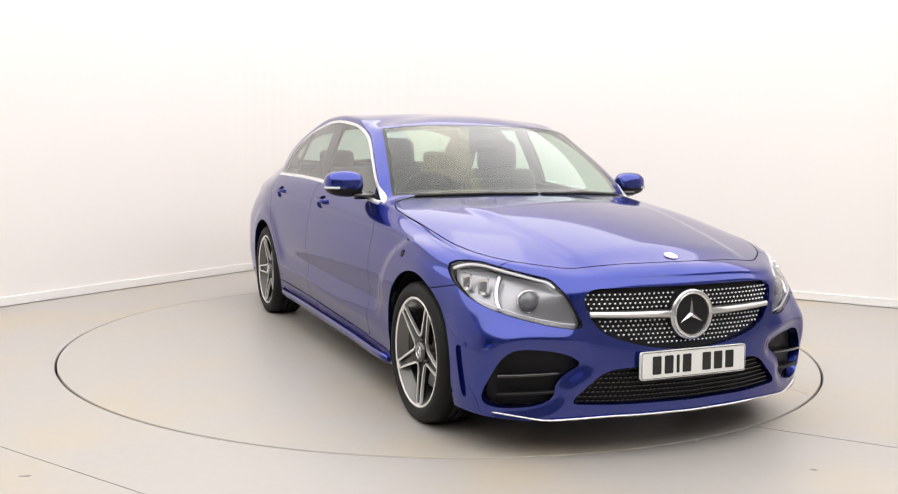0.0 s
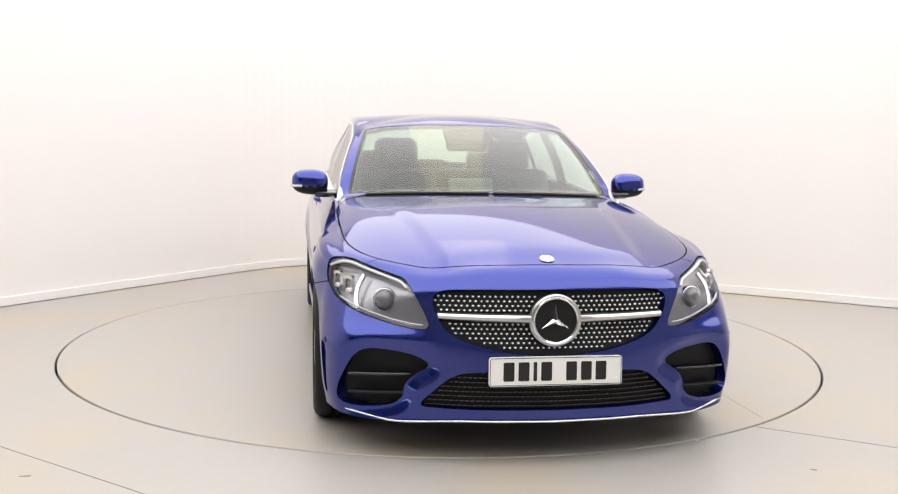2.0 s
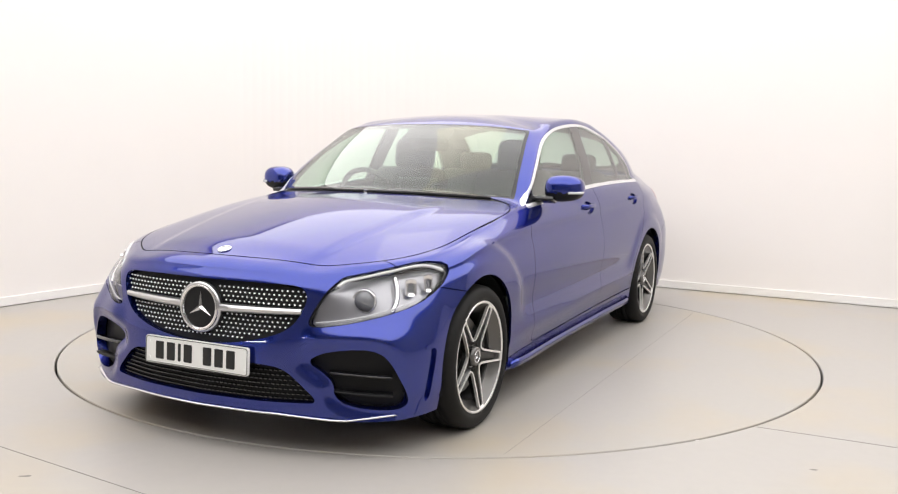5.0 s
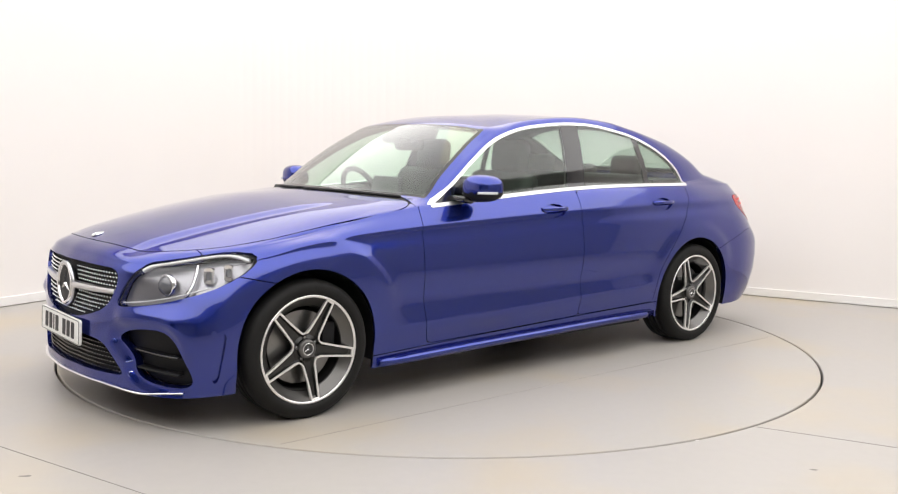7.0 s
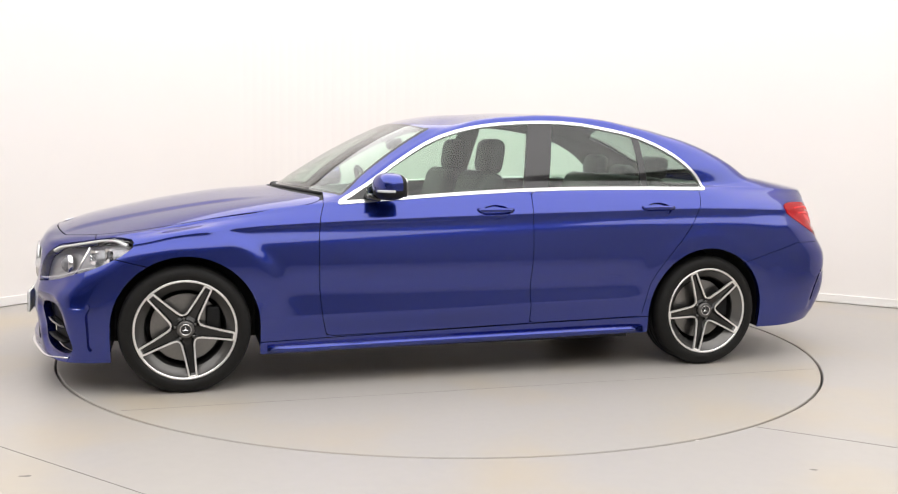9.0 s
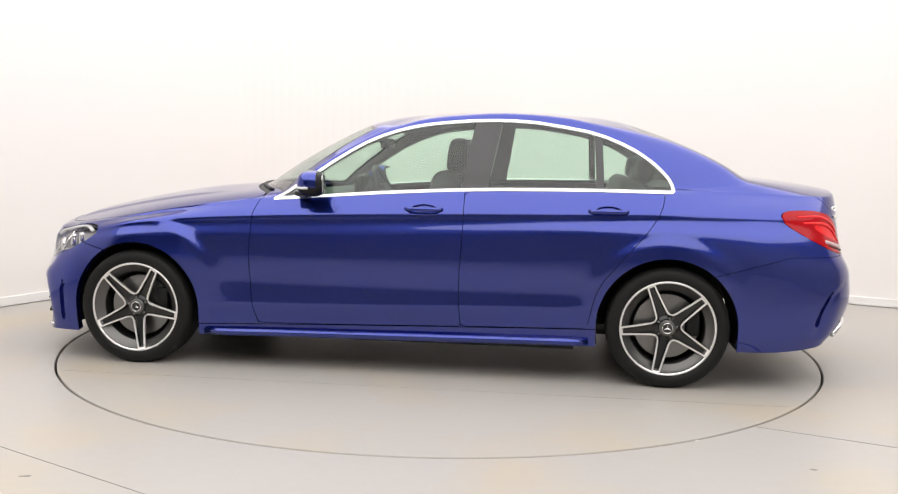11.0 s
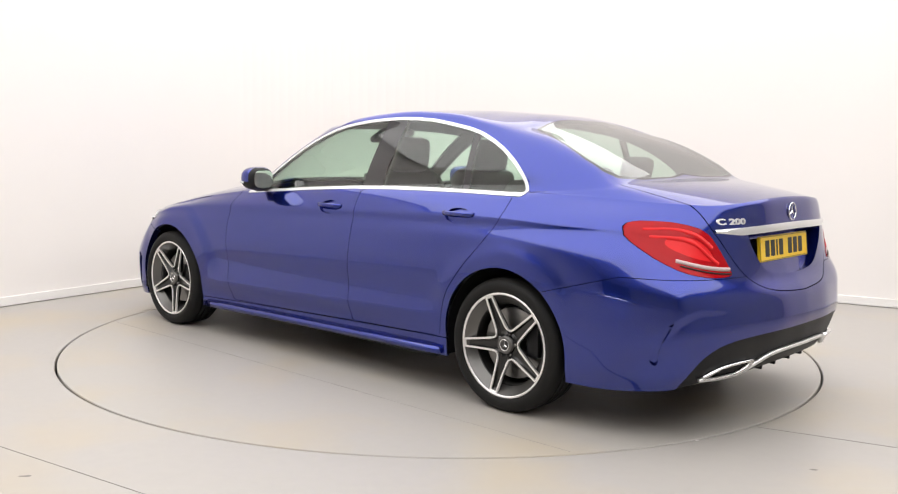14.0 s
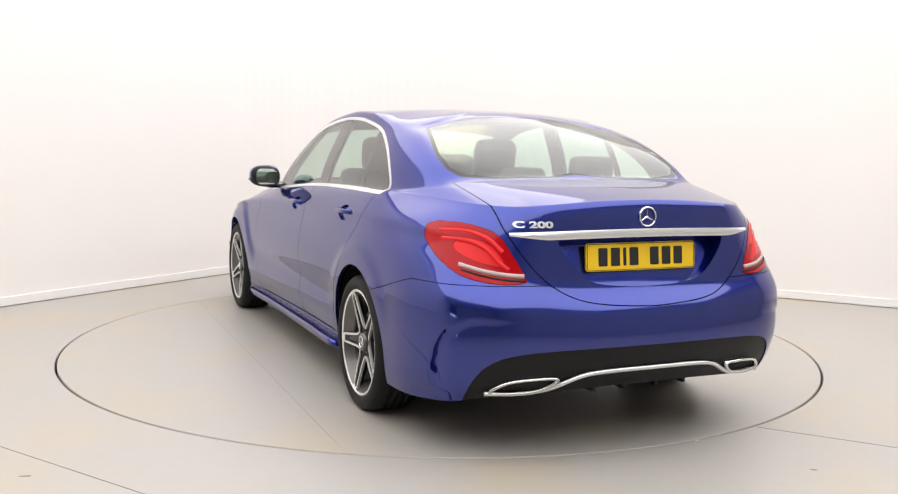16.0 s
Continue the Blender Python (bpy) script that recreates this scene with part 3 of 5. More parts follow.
# ---- outlines of the panels, in side (x, z), front (y, z) and top (x, y) view ----
DLO = [(.695, .903), (.57, .978), (.317, 1.155), (.155, 1.248), (-.009, 1.305), (-.174, 1.336), (-.444, 1.358), (-.684, 1.354), (-.856, 1.329), (-1.04, 1.296),
       (-1.21, 1.228), (-1.325, 1.155), (-1.40, 1.085), (-1.434, 1.035), (-1.442, .998), (-1.442, .986), (-1.425, .985), (-.966, .988), (-.4, .978), (.03, .953), (.277, .935), (.62, .908)]
DOOR_F = [(.745, .91), (.775, .82), (.78, .56), (.765, .36), (.742, .27), (.735, .247), (.70, .247), (.3, .253), (-.33, .271), (-.357, .272), (-.357, .30), (-.345, .471), (-.361, .717), (-.366, 1.05), (.2, 1.05), (.7, 1.0)]
DOOR_R = [(-.366, 1.05), (-.361, .717), (-.345, .471), (-.357, .30), (-.357, .272), (-.39, .273), (-.7, .28), (-.98, .289), (-1.015, .29), (-1.018, .31), (-1.03, .38), (-1.06, .5), (-1.16, .63), (-1.26, .74), (-1.345, .85), (-1.385, .94), (-1.39, 1.05)]
BONNET = [(2.07, -.2), (2.07, 0), (2.05, .25), (1.997, .452), (1.96, .51), (1.83, .645), (1.70, .728), (1.55, .765), (1.42, .775), (1.0, .782), (.80, .765), (.73, .70), (.80, .6), (.885, .4), (.935, .2), (.955, 0), (.955, -.2)]
HEADLAMP = [(.832, .737), (.757, .748), (.69, .728), (.60, .705), (.566, .699), (.548, .675), (.512, .610), (.494, .575), (.472, .523), (.50, .515), (.54, .518), (.625, .530), (.735, .560), (.812, .594), (.847, .65), (.845, .70)]
GRILLE = [(0, .672), (.36, .671), (.44, .665), (.468, .635), (.455, .57), (.40, .495), (.29, .455), (.15, .427), (0, .42), (-.2, .42), (-.2, .672)]
INTAKE = [(.82, .255), (.785, .345), (.75, .405), (.70, .432), (.60, .428), (.515, .410), (.462, .375), (.53, .335), (.567, .295), (.567, .245), (.62, .207), (.75, .19), (.812, .205)]
FRONT_SLOT = [(1.875, .415), (1.808, .428), (1.812, .385), (1.83, .29), (1.842, .215), (1.866, .215), (1.868, .3)]
REAR_SLOT = [(-2.25, .545), (-2.19, .47), (-2.152, .38), (-2.143, .335), (-2.172, .328), (-2.18, .4), (-2.222, .48)]
LOWER_GRILLE = [(0, .212), (.47, .214), (.52, .222), (.45, .29), (.385, .347), (.3, .36), (0, .37), (-.2, .37), (-.2, .212)]
TAIL_LAMP = [(.797, .868), (.775, .905), (.74, .917), (.68, .912), (.605, .88), (.565, .80), (.52, .715), (.52, .692), (.64, .69), (.74, .712), (.785, .755), (.80, .81)]
BOOT_REAR = [(0, 1.2), (.62, 1.2), (.60, .93), (.575, .87), (.52, .78), (.46, .71), (.37, .645), (.25, .612), (0, .598), (-.2, .598), (-.2, 1.2)]
RECESS = [(0, .872), (.36, .866), (.40, .862), (.37, .80), (.30, .72), (.235, .686), (.12, .674), (0, .672), (-.2, .672), (-.2, .872)]
ARCH_F, ARCH_R = (1.415, .316, .350), (-1.412, .312, .354)

KEEP = {}
CAR = new("car")
tagged(CAR, "metallic blue four-door saloon car with star-spoke alloy wheels", "car")


def build_body():
    sk = Skin()
    iG, iH, iT = (sk.names.index(k) for k in "GHT")
    for cx, cz, r in (ARCH_F, ARCH_R):
        sk.cut(("body",), lambda v, q: np.hypot(v[:, 0] - cx, np.where(v[:, 2] < cz, .25, 1) * (v[:, 2] - cz)) - r, "hole")
    # side windows with their bright frame
    side = lambda c: c[1] > .5 and -1.5 < c[0] < .76 and c[2] > .85
    sk.cut(("house", "deck", "body"), curve(DLO, "xz", ease=1), "trim", zone=side)
    sk.cut(("trim",), curve(DLO, "xz", -.0155, ease=1), "sideglass")
    lean = lambda x0, k: (lambda v, q: v[:, 0] - x0 - k * (v[:, 2] - 1.15))
    sk.cut(("sideglass",), lean(-1.075, .06), "quarter_window")
    sk.cut(("sideglass",), lean(-1.035, .06), "rubber")
    sk.cut(("sideglass",), lean(-.51, -.18), "rear_window")
    sk.cut(("sideglass",), lean(-.365, -.18), "bpillar")
    sk.cut(("sideglass",), lambda v, q: .52 - v[:, 0], "sail")
    # windscreen and rear screen, with black borders
    sk.cut(("house",), lambda v, q: np.maximum.reduce([q[:, 1] - 4.45, iH + .03 - q[:, 0], q[:, 0] - iT + .06]), "frit")
    sk.cut(("frit",), lambda v, q: np.maximum.reduce([q[:, 1] - 4.1, iH + .16 - q[:, 0], q[:, 0] - iT + .2]), "windscreen")
    RS = chaikin([(13.1, iH + .05), (13.1, iT - .5), (13.6, iT - .12), (14.6, iT - .04), (18, iT - .03), (18, iH + .05)], 2)
    RS2 = chaikin([(13.32, iH + .16), (13.35, iT - .55), (13.85, iT - .22), (14.8, iT - .14), (18, iT - .12), (18, iH + .16)], 2)
    sk.cut(("house",), lambda v, q: sdf(RS, q[:, ::-1]), "frit_rear")
    sk.cut(("frit_rear",), lambda v, q: sdf(RS2, q[:, ::-1]), "rear_screen")
    sk.cut(("roof",), lambda v, q: np.maximum.reduce([np.abs(q[:, 0] - iT - .62) - .045, 4.2 - q[:, 1], q[:, 1] - 13.6]), "roof_gap")
    # nose
    nose = lambda c: c[0] > 1.5
    sk.cut(("body",), curve(GRILLE, "yz", .012), "grille_rim", zone=nose)
    sk.cut(("grille_rim",), curve(GRILLE, "yz"), "grille")
    sk.cut(("body",), curve(INTAKE, "yz", ease=1), "intake", zone=nose)
    sk.cut(("body",), curve(LOWER_GRILLE, "yz"), "lower_grille", zone=nose)
    sk.cut(("body", "deck"), curve(HEADLAMP, "yz", ease=1), "headlamp", gap=.0025, zone=nose)
    sk.cut(("deck", "body"), curve(BONNET, "xy"), "bonnet", gap=.0028, zone=lambda c: c[0] > .70 and c[2] > .70)
    sk.cut(("body", "deck"), lambda v, q: np.minimum(v[:, 2] - .642 - .22 * (v[:, 0] - 1.70), 1.83 - v[:, 0]), "front_bumper", gap=.0022, zone=nose)
    # tail
    tail = lambda c: c[0] < -1.84
    sk.cut(("body", "deck"), curve(TAIL_LAMP, "yz", ease=1), "tail_lamp", gap=.0008, zone=tail)
    sk.cut(("tail_lamp",), curve([(.715, .865), (.64, .845), (.595, .775), (.60, .75), (.70, .775), (.755, .82)], "yz", ease=2), "lamp_core", zone=tail)
    sk.cut(("body", "deck"), curve(BOOT_REAR, "yz"), "boot", gap=.002, zone=tail)
    sk.cut(("boot",), curve(RECESS, "yz"), "recess", zone=tail)
    sk.cut(("body",), lambda v, q: v[:, 2] - np.minimum(.585 + .28 * (-1.647 - v[:, 0]), .686), "rear_bumper", gap=.0013, zone=lambda c: c[0] < -1.6)
    sk.cut(("rear_bumper",), curve([(0, .451), (.34, .448), (.60, .432), (.685, .385), (.718, .32), (.728, .25), (.725, .1), (-.2, .1), (-.2, .451)], "yz", ease=2), "diffuser", zone=tail)
    sk.cut(("front_bumper",), curve(FRONT_SLOT, "xz", ease=1), "front_slot", zone=lambda c: c[1] > .6 and c[0] > 1.7)
    sk.cut(("rear_bumper",), curve(REAR_SLOT, "xz", ease=1), "rear_slot", zone=lambda c: c[1] > .6)
    # sides
    for hx, hz in ((-.155, .872), (-1.105, .884)):
        sk.cut(("body", "deck"), lambda v, q: np.hypot((v[:, 0] - hx) / 2.1, v[:, 2] - hz + .003) - .038, "bowl" if hx > -.5 else "bowl_rear", zone=lambda c: c[1] > .7)
    sk.cut(("body", "deck"), curve(DOOR_F, "xz", ease=1), "door_front", gap=.0017, zone=lambda c: c[1] > .5)
    sk.cut(("body", "deck"), curve(DOOR_R, "xz", ease=1), "door_rear", gap=.0017, zone=lambda c: c[1] > .5)
    sk.cut(("body",), lambda v, q: v[:, 2] - .258 + .0268 * v[:, 0], "sill", gap=.002, zone=lambda c: -1.1 < c[0] < 1.1)
    sk.cut(("deck",), lambda v, q: np.maximum.reduce([q[:, 1] - 4.7, .6 - v[:, 0], v[:, 0] - 1.2]), "cowl")
    sk.cut(("body", "deck"), lambda v, q: .55 - v[:, 0], "fender")

    def put(name, labels, mat, both=False, mirror=False, parent=CAR, label="", **kw):
        V, F, N = sk.take(*labels, both=both, mirror=mirror, **kw)
        ob = mesh_ob(name, V, F, mat, parent, label, True, N)
        KEEP[name, -1 if mirror else 1] = ob
        return ob

    put("body_shell", ("body", "deck", "house", "roof"), PAINT, both=True)
    put("roof_moulding", ("roof_gap",), BLACK_GLOSS, both=True, push=.003, edge=0)
    put("bonnet", ("bonnet",), PAINT, both=True)
    put("front_bumper", ("front_bumper", "grille_rim"), PAINT, both=True, edge=.04)
    put("rear_bumper", ("rear_bumper",), PAINT, both=True, edge=.03)
    put("boot_lid", ("boot",), PAINT, both=True, edge=.085)
    V, F, N = sk.take("recess", both=True, push=.03, edge=0)
    V[:, 0] += .05 * np.clip((V[:, 2] - .66) / .2, 0, 1)   # leans in towards the chrome strip
    mesh_ob("plate_recess", V, F, PAINT, KEEP["boot_lid", 1], "", True)
    put("diffuser", ("diffuser",), BLACK, both=True, push=.006, label="black plastic rear diffuser")
    KEEP["grille"] = put("grille", ("grille",), DARK, both=True, push=.03, label="black radiator grille")
    put("lower_grille", ("lower_grille",), BLACK, both=True, push=.035)
    put("windscreen", ("windscreen",), GLASS, both=True, edge=0)
    put("windscreen_border", ("frit",), FRIT, both=True)
    put("rear_screen", ("rear_screen",), GLASS_REAR, both=True, edge=0)
    put("rear_screen_border", ("frit_rear",), FRIT, both=True)
    for mir in (False, True):
        put("front_fender", ("fender",), PAINT, mirror=mir)
        put("sill", ("sill",), PAINT, mirror=mir)
        put("cowl_panel", ("cowl",), BLACK, mirror=mir, push=.003)
        put("front_door", ("door_front",), PAINT, mirror=mir)
        put("rear_door", ("door_rear",), PAINT, mirror=mir)
        put("window_trim", ("trim",), TRIM, mirror=mir, push=-.0025, label="bright chrome window surround")
        put("front_window", ("sideglass",), GLASS, mirror=mir, edge=0)
        put("rear_window", ("rear_window",), GLASS, mirror=mir, edge=0)
        put("quarter_window", ("quarter_window",), GLASS, mirror=mir, edge=0)
        put("window_divider", ("rubber",), BLACK_GLOSS, mirror=mir)
        put("door_pillar", ("bpillar",), BLACK_GLOSS, mirror=mir)
        put("sail_panel", ("sail",), BLACK_GLOSS, mirror=mir)
        for lab in ("bowl", "bowl_rear"):
            put("handle_bowl", (lab,), PAINT, mirror=mir, push=.012, edge=0, parent=KEEP["front_door" if lab == "bowl" else "rear_door", -1 if mir else 1])
        # Body-coloured slots, sunk so that they shade themselves.
        put("bumper_slot", ("front_slot",), PAINT, mirror=mir, push=.014, edge=0, parent=KEEP["front_bumper", 1])
        put("bumper_slot", ("rear_slot",), PAINT, mirror=mir, push=.016, edge=0, parent=KEEP["rear_bumper", 1], label="blue recessed slot in the bumper corner")
        put("air_intake", ("intake",), BLACK, mirror=mir, push=.045)
        put("headlamp", ("headlamp",), LENS, mirror=mir, edge=0)
        put("headlamp_housing", ("headlamp",), HOUSING, mirror=mir, push=.042, parent=KEEP["headlamp", -1 if mir else 1])
        put("tail_lamp", ("tail_lamp",), RED, mirror=mir, push=-.002)
        put("lamp_core", ("lamp_core",), RED_BRIGHT, mirror=mir, push=-.0005, edge=0, parent=KEEP["tail_lamp", -1 if mir else 1], label="brighter red lamp core")
    # added near-black shell under the skin; its colour is the shade in the shut lines
    low = ("body", "deck", "bonnet", "front_bumper", "grille_rim", "rear_bumper", "boot", "fender", "sill", "door_front", "door_rear", "gap", "tail_lamp", "lamp_core", "diffuser")
    put("shade_shell", low, DARK, both=True, push=.014, edge=0)
    put("headliner", ("house", "roof", "roof_gap", "trim", "bpillar", "frit", "frit_rear"), LINER, both=True, push=.02, edge=0)
    return sk


SKIN = build_body()


def build_wheel(m, clock):
    w = new("wheel")
    w.parent = CAR
    w.matrix_basis = m
    R, rr = .312, .242
    prof = [(rr - .004, -.105), (rr + .012, -.112), (.275, -.114), (.296, -.106), (.308, -.09), (R, -.06), (R, -.05), (R - .006, -.049), (R - .006, -.041), (R, -.04), (R, -.012), (R - .006, -.011), (R - .006, -.003), (R, -.002), (R, .022), (R - .006, .023), (R - .006, .031), (R, .032), (R, .06), (.308, .09), (.296, .106), (.275, .115), (rr + .012, .112), (rr + .002, .104), (rr - .006, .098)]
    v, f = lathe(prof, 72)
    mesh_ob("tyre", v, f, RUBBER, w, "black road tyre", True)
    v, f = lathe([(rr + .003, .101), (rr, .106), (rr - .005, .107), (rr - .010, .102)], 72)
    mesh_ob("rim_lip", v, f, ALLOY, w, "bright machined rim edge", True)
    v, f = lathe([(rr - .009, .103), (rr - .014, .094), (.205, .072), (.193, .060)], 72)
    mesh_ob("rim", v, f, ALLOY_GREY, w, "grey lacquered wheel rim", True)
    v, f = lathe([(.193, .06), (.188, .055), (.186, -.1)], 72)
    mesh_ob("rim_barrel", v, f, ALLOY_DARK, w, "", True)
    v, f = lathe([(.0, .02), (.165, .02), (.165, -.008), (.0, -.008)], 48)
    mesh_ob("brake_disc", v, f, STEEL, w, "steel brake disc", False)
    v, f = lathe([(.0, -.06), (.21, -.06)], 32)
    mesh_ob("backing_plate", v, f, DARK, w)
    bm = bmesh.new()
    add_box(bm, (.07, .05, .15), Matrix.Translation((-.13, .03, .03)), .015)
    part("brake_caliper", bm, BLACK, w, "", True)
    for i in range(5):
        rot = Matrix.Rotation(2 * math.pi * i / 5 + radians(clock), 4, "Y")
        # spoke: tapered, face falls inwards towards the hub
        bm = bmesh.new()
        sec = []
        for z, hw, yf, th in ((.03, .034, .076, .03), (.08, .027, .080, .035), (.15, .0195, .090, .03), (.228, .0145, .099, .03)):
            sec.append([bm.verts.new(rot @ Vector(p)) for p in ((-hw, yf, z), (-hw * .6, yf - .014, z), (hw * .6, yf - .014, z), (hw, yf, z), (hw * .8, yf - th, z), (-hw * .8, yf - th, z))])
        for a, b in zip(sec, sec[1:]):
            for k in range(6):
                bm.faces.new((a[k], a[(k + 1) % 6], b[(k + 1) % 6], b[k]))
        bm.faces.new(sec[0][::-1]); bm.faces.new(sec[-1])
        bmesh.ops.recalc_face_normals(bm, faces=bm.faces)
        part("spoke", bm, ALLOY_DARK, w, "dark grey tapered spoke")
        for sgn in (-1, 1):
            bm = bmesh.new()
            rows = []
            for z, hw, yf in ((.056, .0405, .079), (.066, .0325, .081), (.082, .0285, .083), (.15, .0225, .092), (.230, .0172, .101)):
                o, n = hw + .0045, hw - .0045
                rows.append([bm.verts.new(rot @ Vector((sgn * x, y, z))) for x, y in ((o, yf), (n, yf), (n, yf - .006), (o, yf - .012))])
            for a, b in zip(rows, rows[1:]):
                for k in range(4):
                    bm.faces.new((a[k], a[(k + 1) % 4], b[(k + 1) % 4], b[k]))
            bm.faces.new(rows[0][::-1]); bm.faces.new(rows[-1])
            bmesh.ops.recalc_face_normals(bm, faces=bm.faces)
            part("spoke_edge", bm, ALLOY, w, "bright machined spoke edge")
        bm = bmesh.new()
        add_box(bm, (.040, .008, .009), rot @ Matrix.Translation((0, .0985, .229)), .002, 1)
        part("spoke_tip", bm, ALLOY, w)
    emblem("wheel_emblem", facing((0, .088, 0), (0, 1, 0)), .028, BLACK_GLOSS, w, "silver ringed wheel cap")
    for i in range(5):
        a = 2 * math.pi * (i + .5) / 5 + radians(clock)
        v, f = lathe([(0, .084), (.007, .083), (.009, .06)], 10)
        mesh_ob("wheel_bolt", [(p[0] + .05 * math.sin(a), p[1] - .008, p[2] + .05 * math.cos(a)) for p in v], f, STEEL, w, "", True)
    v, f = lathe([(.0, .088), (.03, .087), (.035, .08), (.037, .06), (.062, .07), (.066, .05)], 40)
    mesh_ob("hub", v, f, ALLOY_DARK, w, "dark wheel hub", True)
    v, f = lathe([(.027, .0905), (.034, .0905), (.041, .087), (.043, .075)], 40)
    mesh_ob("cap_ring", v, f, ALLOY_GREY, w, "grey ring round the wheel cap", True)
    return w


def build_wheels():
    for x in (1.42, -1.42):
        for sgn in (1, -1):
            build_wheel(pose(x, sgn * .784, .308, 0, 0, 0 if sgn > 0 else 180), 44 if x > 0 else 23)



def arch_point(cx, cz, r, a, y):
    """A point on the wheel arch: round above the axle, nearly straight below it."""
    if math.sin(a) >= 0:
        return cx + r * math.cos(a), y, cz + r * math.sin(a)
    return cx + math.copysign(r * (1 - .06 * abs(math.sin(a))), math.cos(a)), y, cz + .105 * math.sin(a) / math.sin(radians(20))


def build_wells():
    for (cx, cz, r) in (ARCH_F, ARCH_R):
        for sgn in (1, -1):
            vs, fs = [], []
            n = 28
            for i in range(n + 1):
                a = radians(-20 + 220 * i / n)
                for y in (.875, .86, .5):
                    rr = r + (.004 if y < .87 else 0)
                    vs.append((*arch_point(cx, cz, rr, a, sgn * y),))
            for i in range(n):
                for k in range(2):
                    q = i * 3 + k
                    fs.append((q, q + 1, q + 4, q + 3))
            base = len(vs)
            vs += [arch_point(cx, cz, r, radians(-20 + 220 * i / n), sgn * .5) for i in range(n + 1)]
            fs.append(tuple(range(base, base + n + 1)))
            mesh_ob("wheel_arch_liner", vs, fs, BLACK, CAR, "black plastic wheel arch liner")
    bm = bmesh.new()
    add_box(bm, (3.8, 1.0, .06), Matrix.Translation((.05, 0, .22)))
    add_box(bm, (1.9, 1.66, .06), Matrix.Translation((0, 0, .2)))
    part("underbody", bm, DARK, CAR)


build_wells()

# ============ things on the skin ============
from_poly = [tuple(f) for f in SKIN.F]
from mathutils.bvhtree import BVHTree
TREE = BVHTree.FromPolygons([tuple(v) for v in SKIN.V], from_poly)


def at_front(y, z, out=0.0):
    p, n, *_ = TREE.ray_cast(Vector((4, abs(y), z)), Vector((-1, 0, 0)))
    p = p if p else Vector((2.0, abs(y), z))
    return Vector((p.x + out, y, z))


def at_rear(y, z, out=0.0):
    p, n, *_ = TREE.ray_cast(Vector((-4, abs(y), z)), Vector((1, 0, 0)))
    p = p if p else Vector((-2.3, abs(y), z))
    return Vector((p.x - out, y, z))


def at_side(x, z, out=0.0, s=1):
    p, n, *_ = TREE.ray_cast(Vector((x, 3, z)), Vector((0, -1, 0)))
    p = p if p else Vector((x, .85, z))
    return Vector((x, s * (p.y + out), z))


def at_top(x, y, out=0.0):
    p, n, *_ = TREE.ray_cast(Vector((x, abs(y), 3)), Vector((0, 0, -1)))
    p = p if p else Vector((x, abs(y), .8))
    return Vector((x, y, p.z + out))


def rounded_rect(w, h, r, n=5):
    pts = []
    for cx, cy, a0 in ((w / 2 - r, h / 2 - r, 0), (-w / 2 + r, h / 2 - r, 90), (-w / 2 + r, -h / 2 + r, 180), (w / 2 - r, -h / 2 + r, 270)):
        for i in range(n):
            a = radians(a0 + 90 * i / (n - 1))
            pts.append((cx + r * math.cos(a), cy + r * math.sin(a)))
    return pts


def slab(bm, pts, d, m):
    """A flat outline (a, b) pulled out by d along local z, placed by m."""
    lo = [bm.verts.new(m @ Vector((a, b, 0))) for a, b in pts]
    hi = [bm.verts.new(m @ Vector((a, b, d))) for a, b in pts]
    bm.faces.new(hi)
    bm.faces.new(lo[::-1])
    n = len(pts)
    for i in range(n):
        j = (i + 1) % n
        bm.faces.new((lo[i], lo[j], hi[j], hi[i]))


def facing(p, normal, up=(0, 0, 1)):
    """A frame at p whose z looks along normal and whose y is up."""
    z = Vector(normal).normalized()
    x = Vector(up).cross(z).normalized()
    y = z.cross(x)
    return Matrix((((x.x, y.x, z.x, p[0])), (x.y, y.y, z.y, p[1]), (x.z, y.z, z.z, p[2]), (0, 0, 0, 1)))


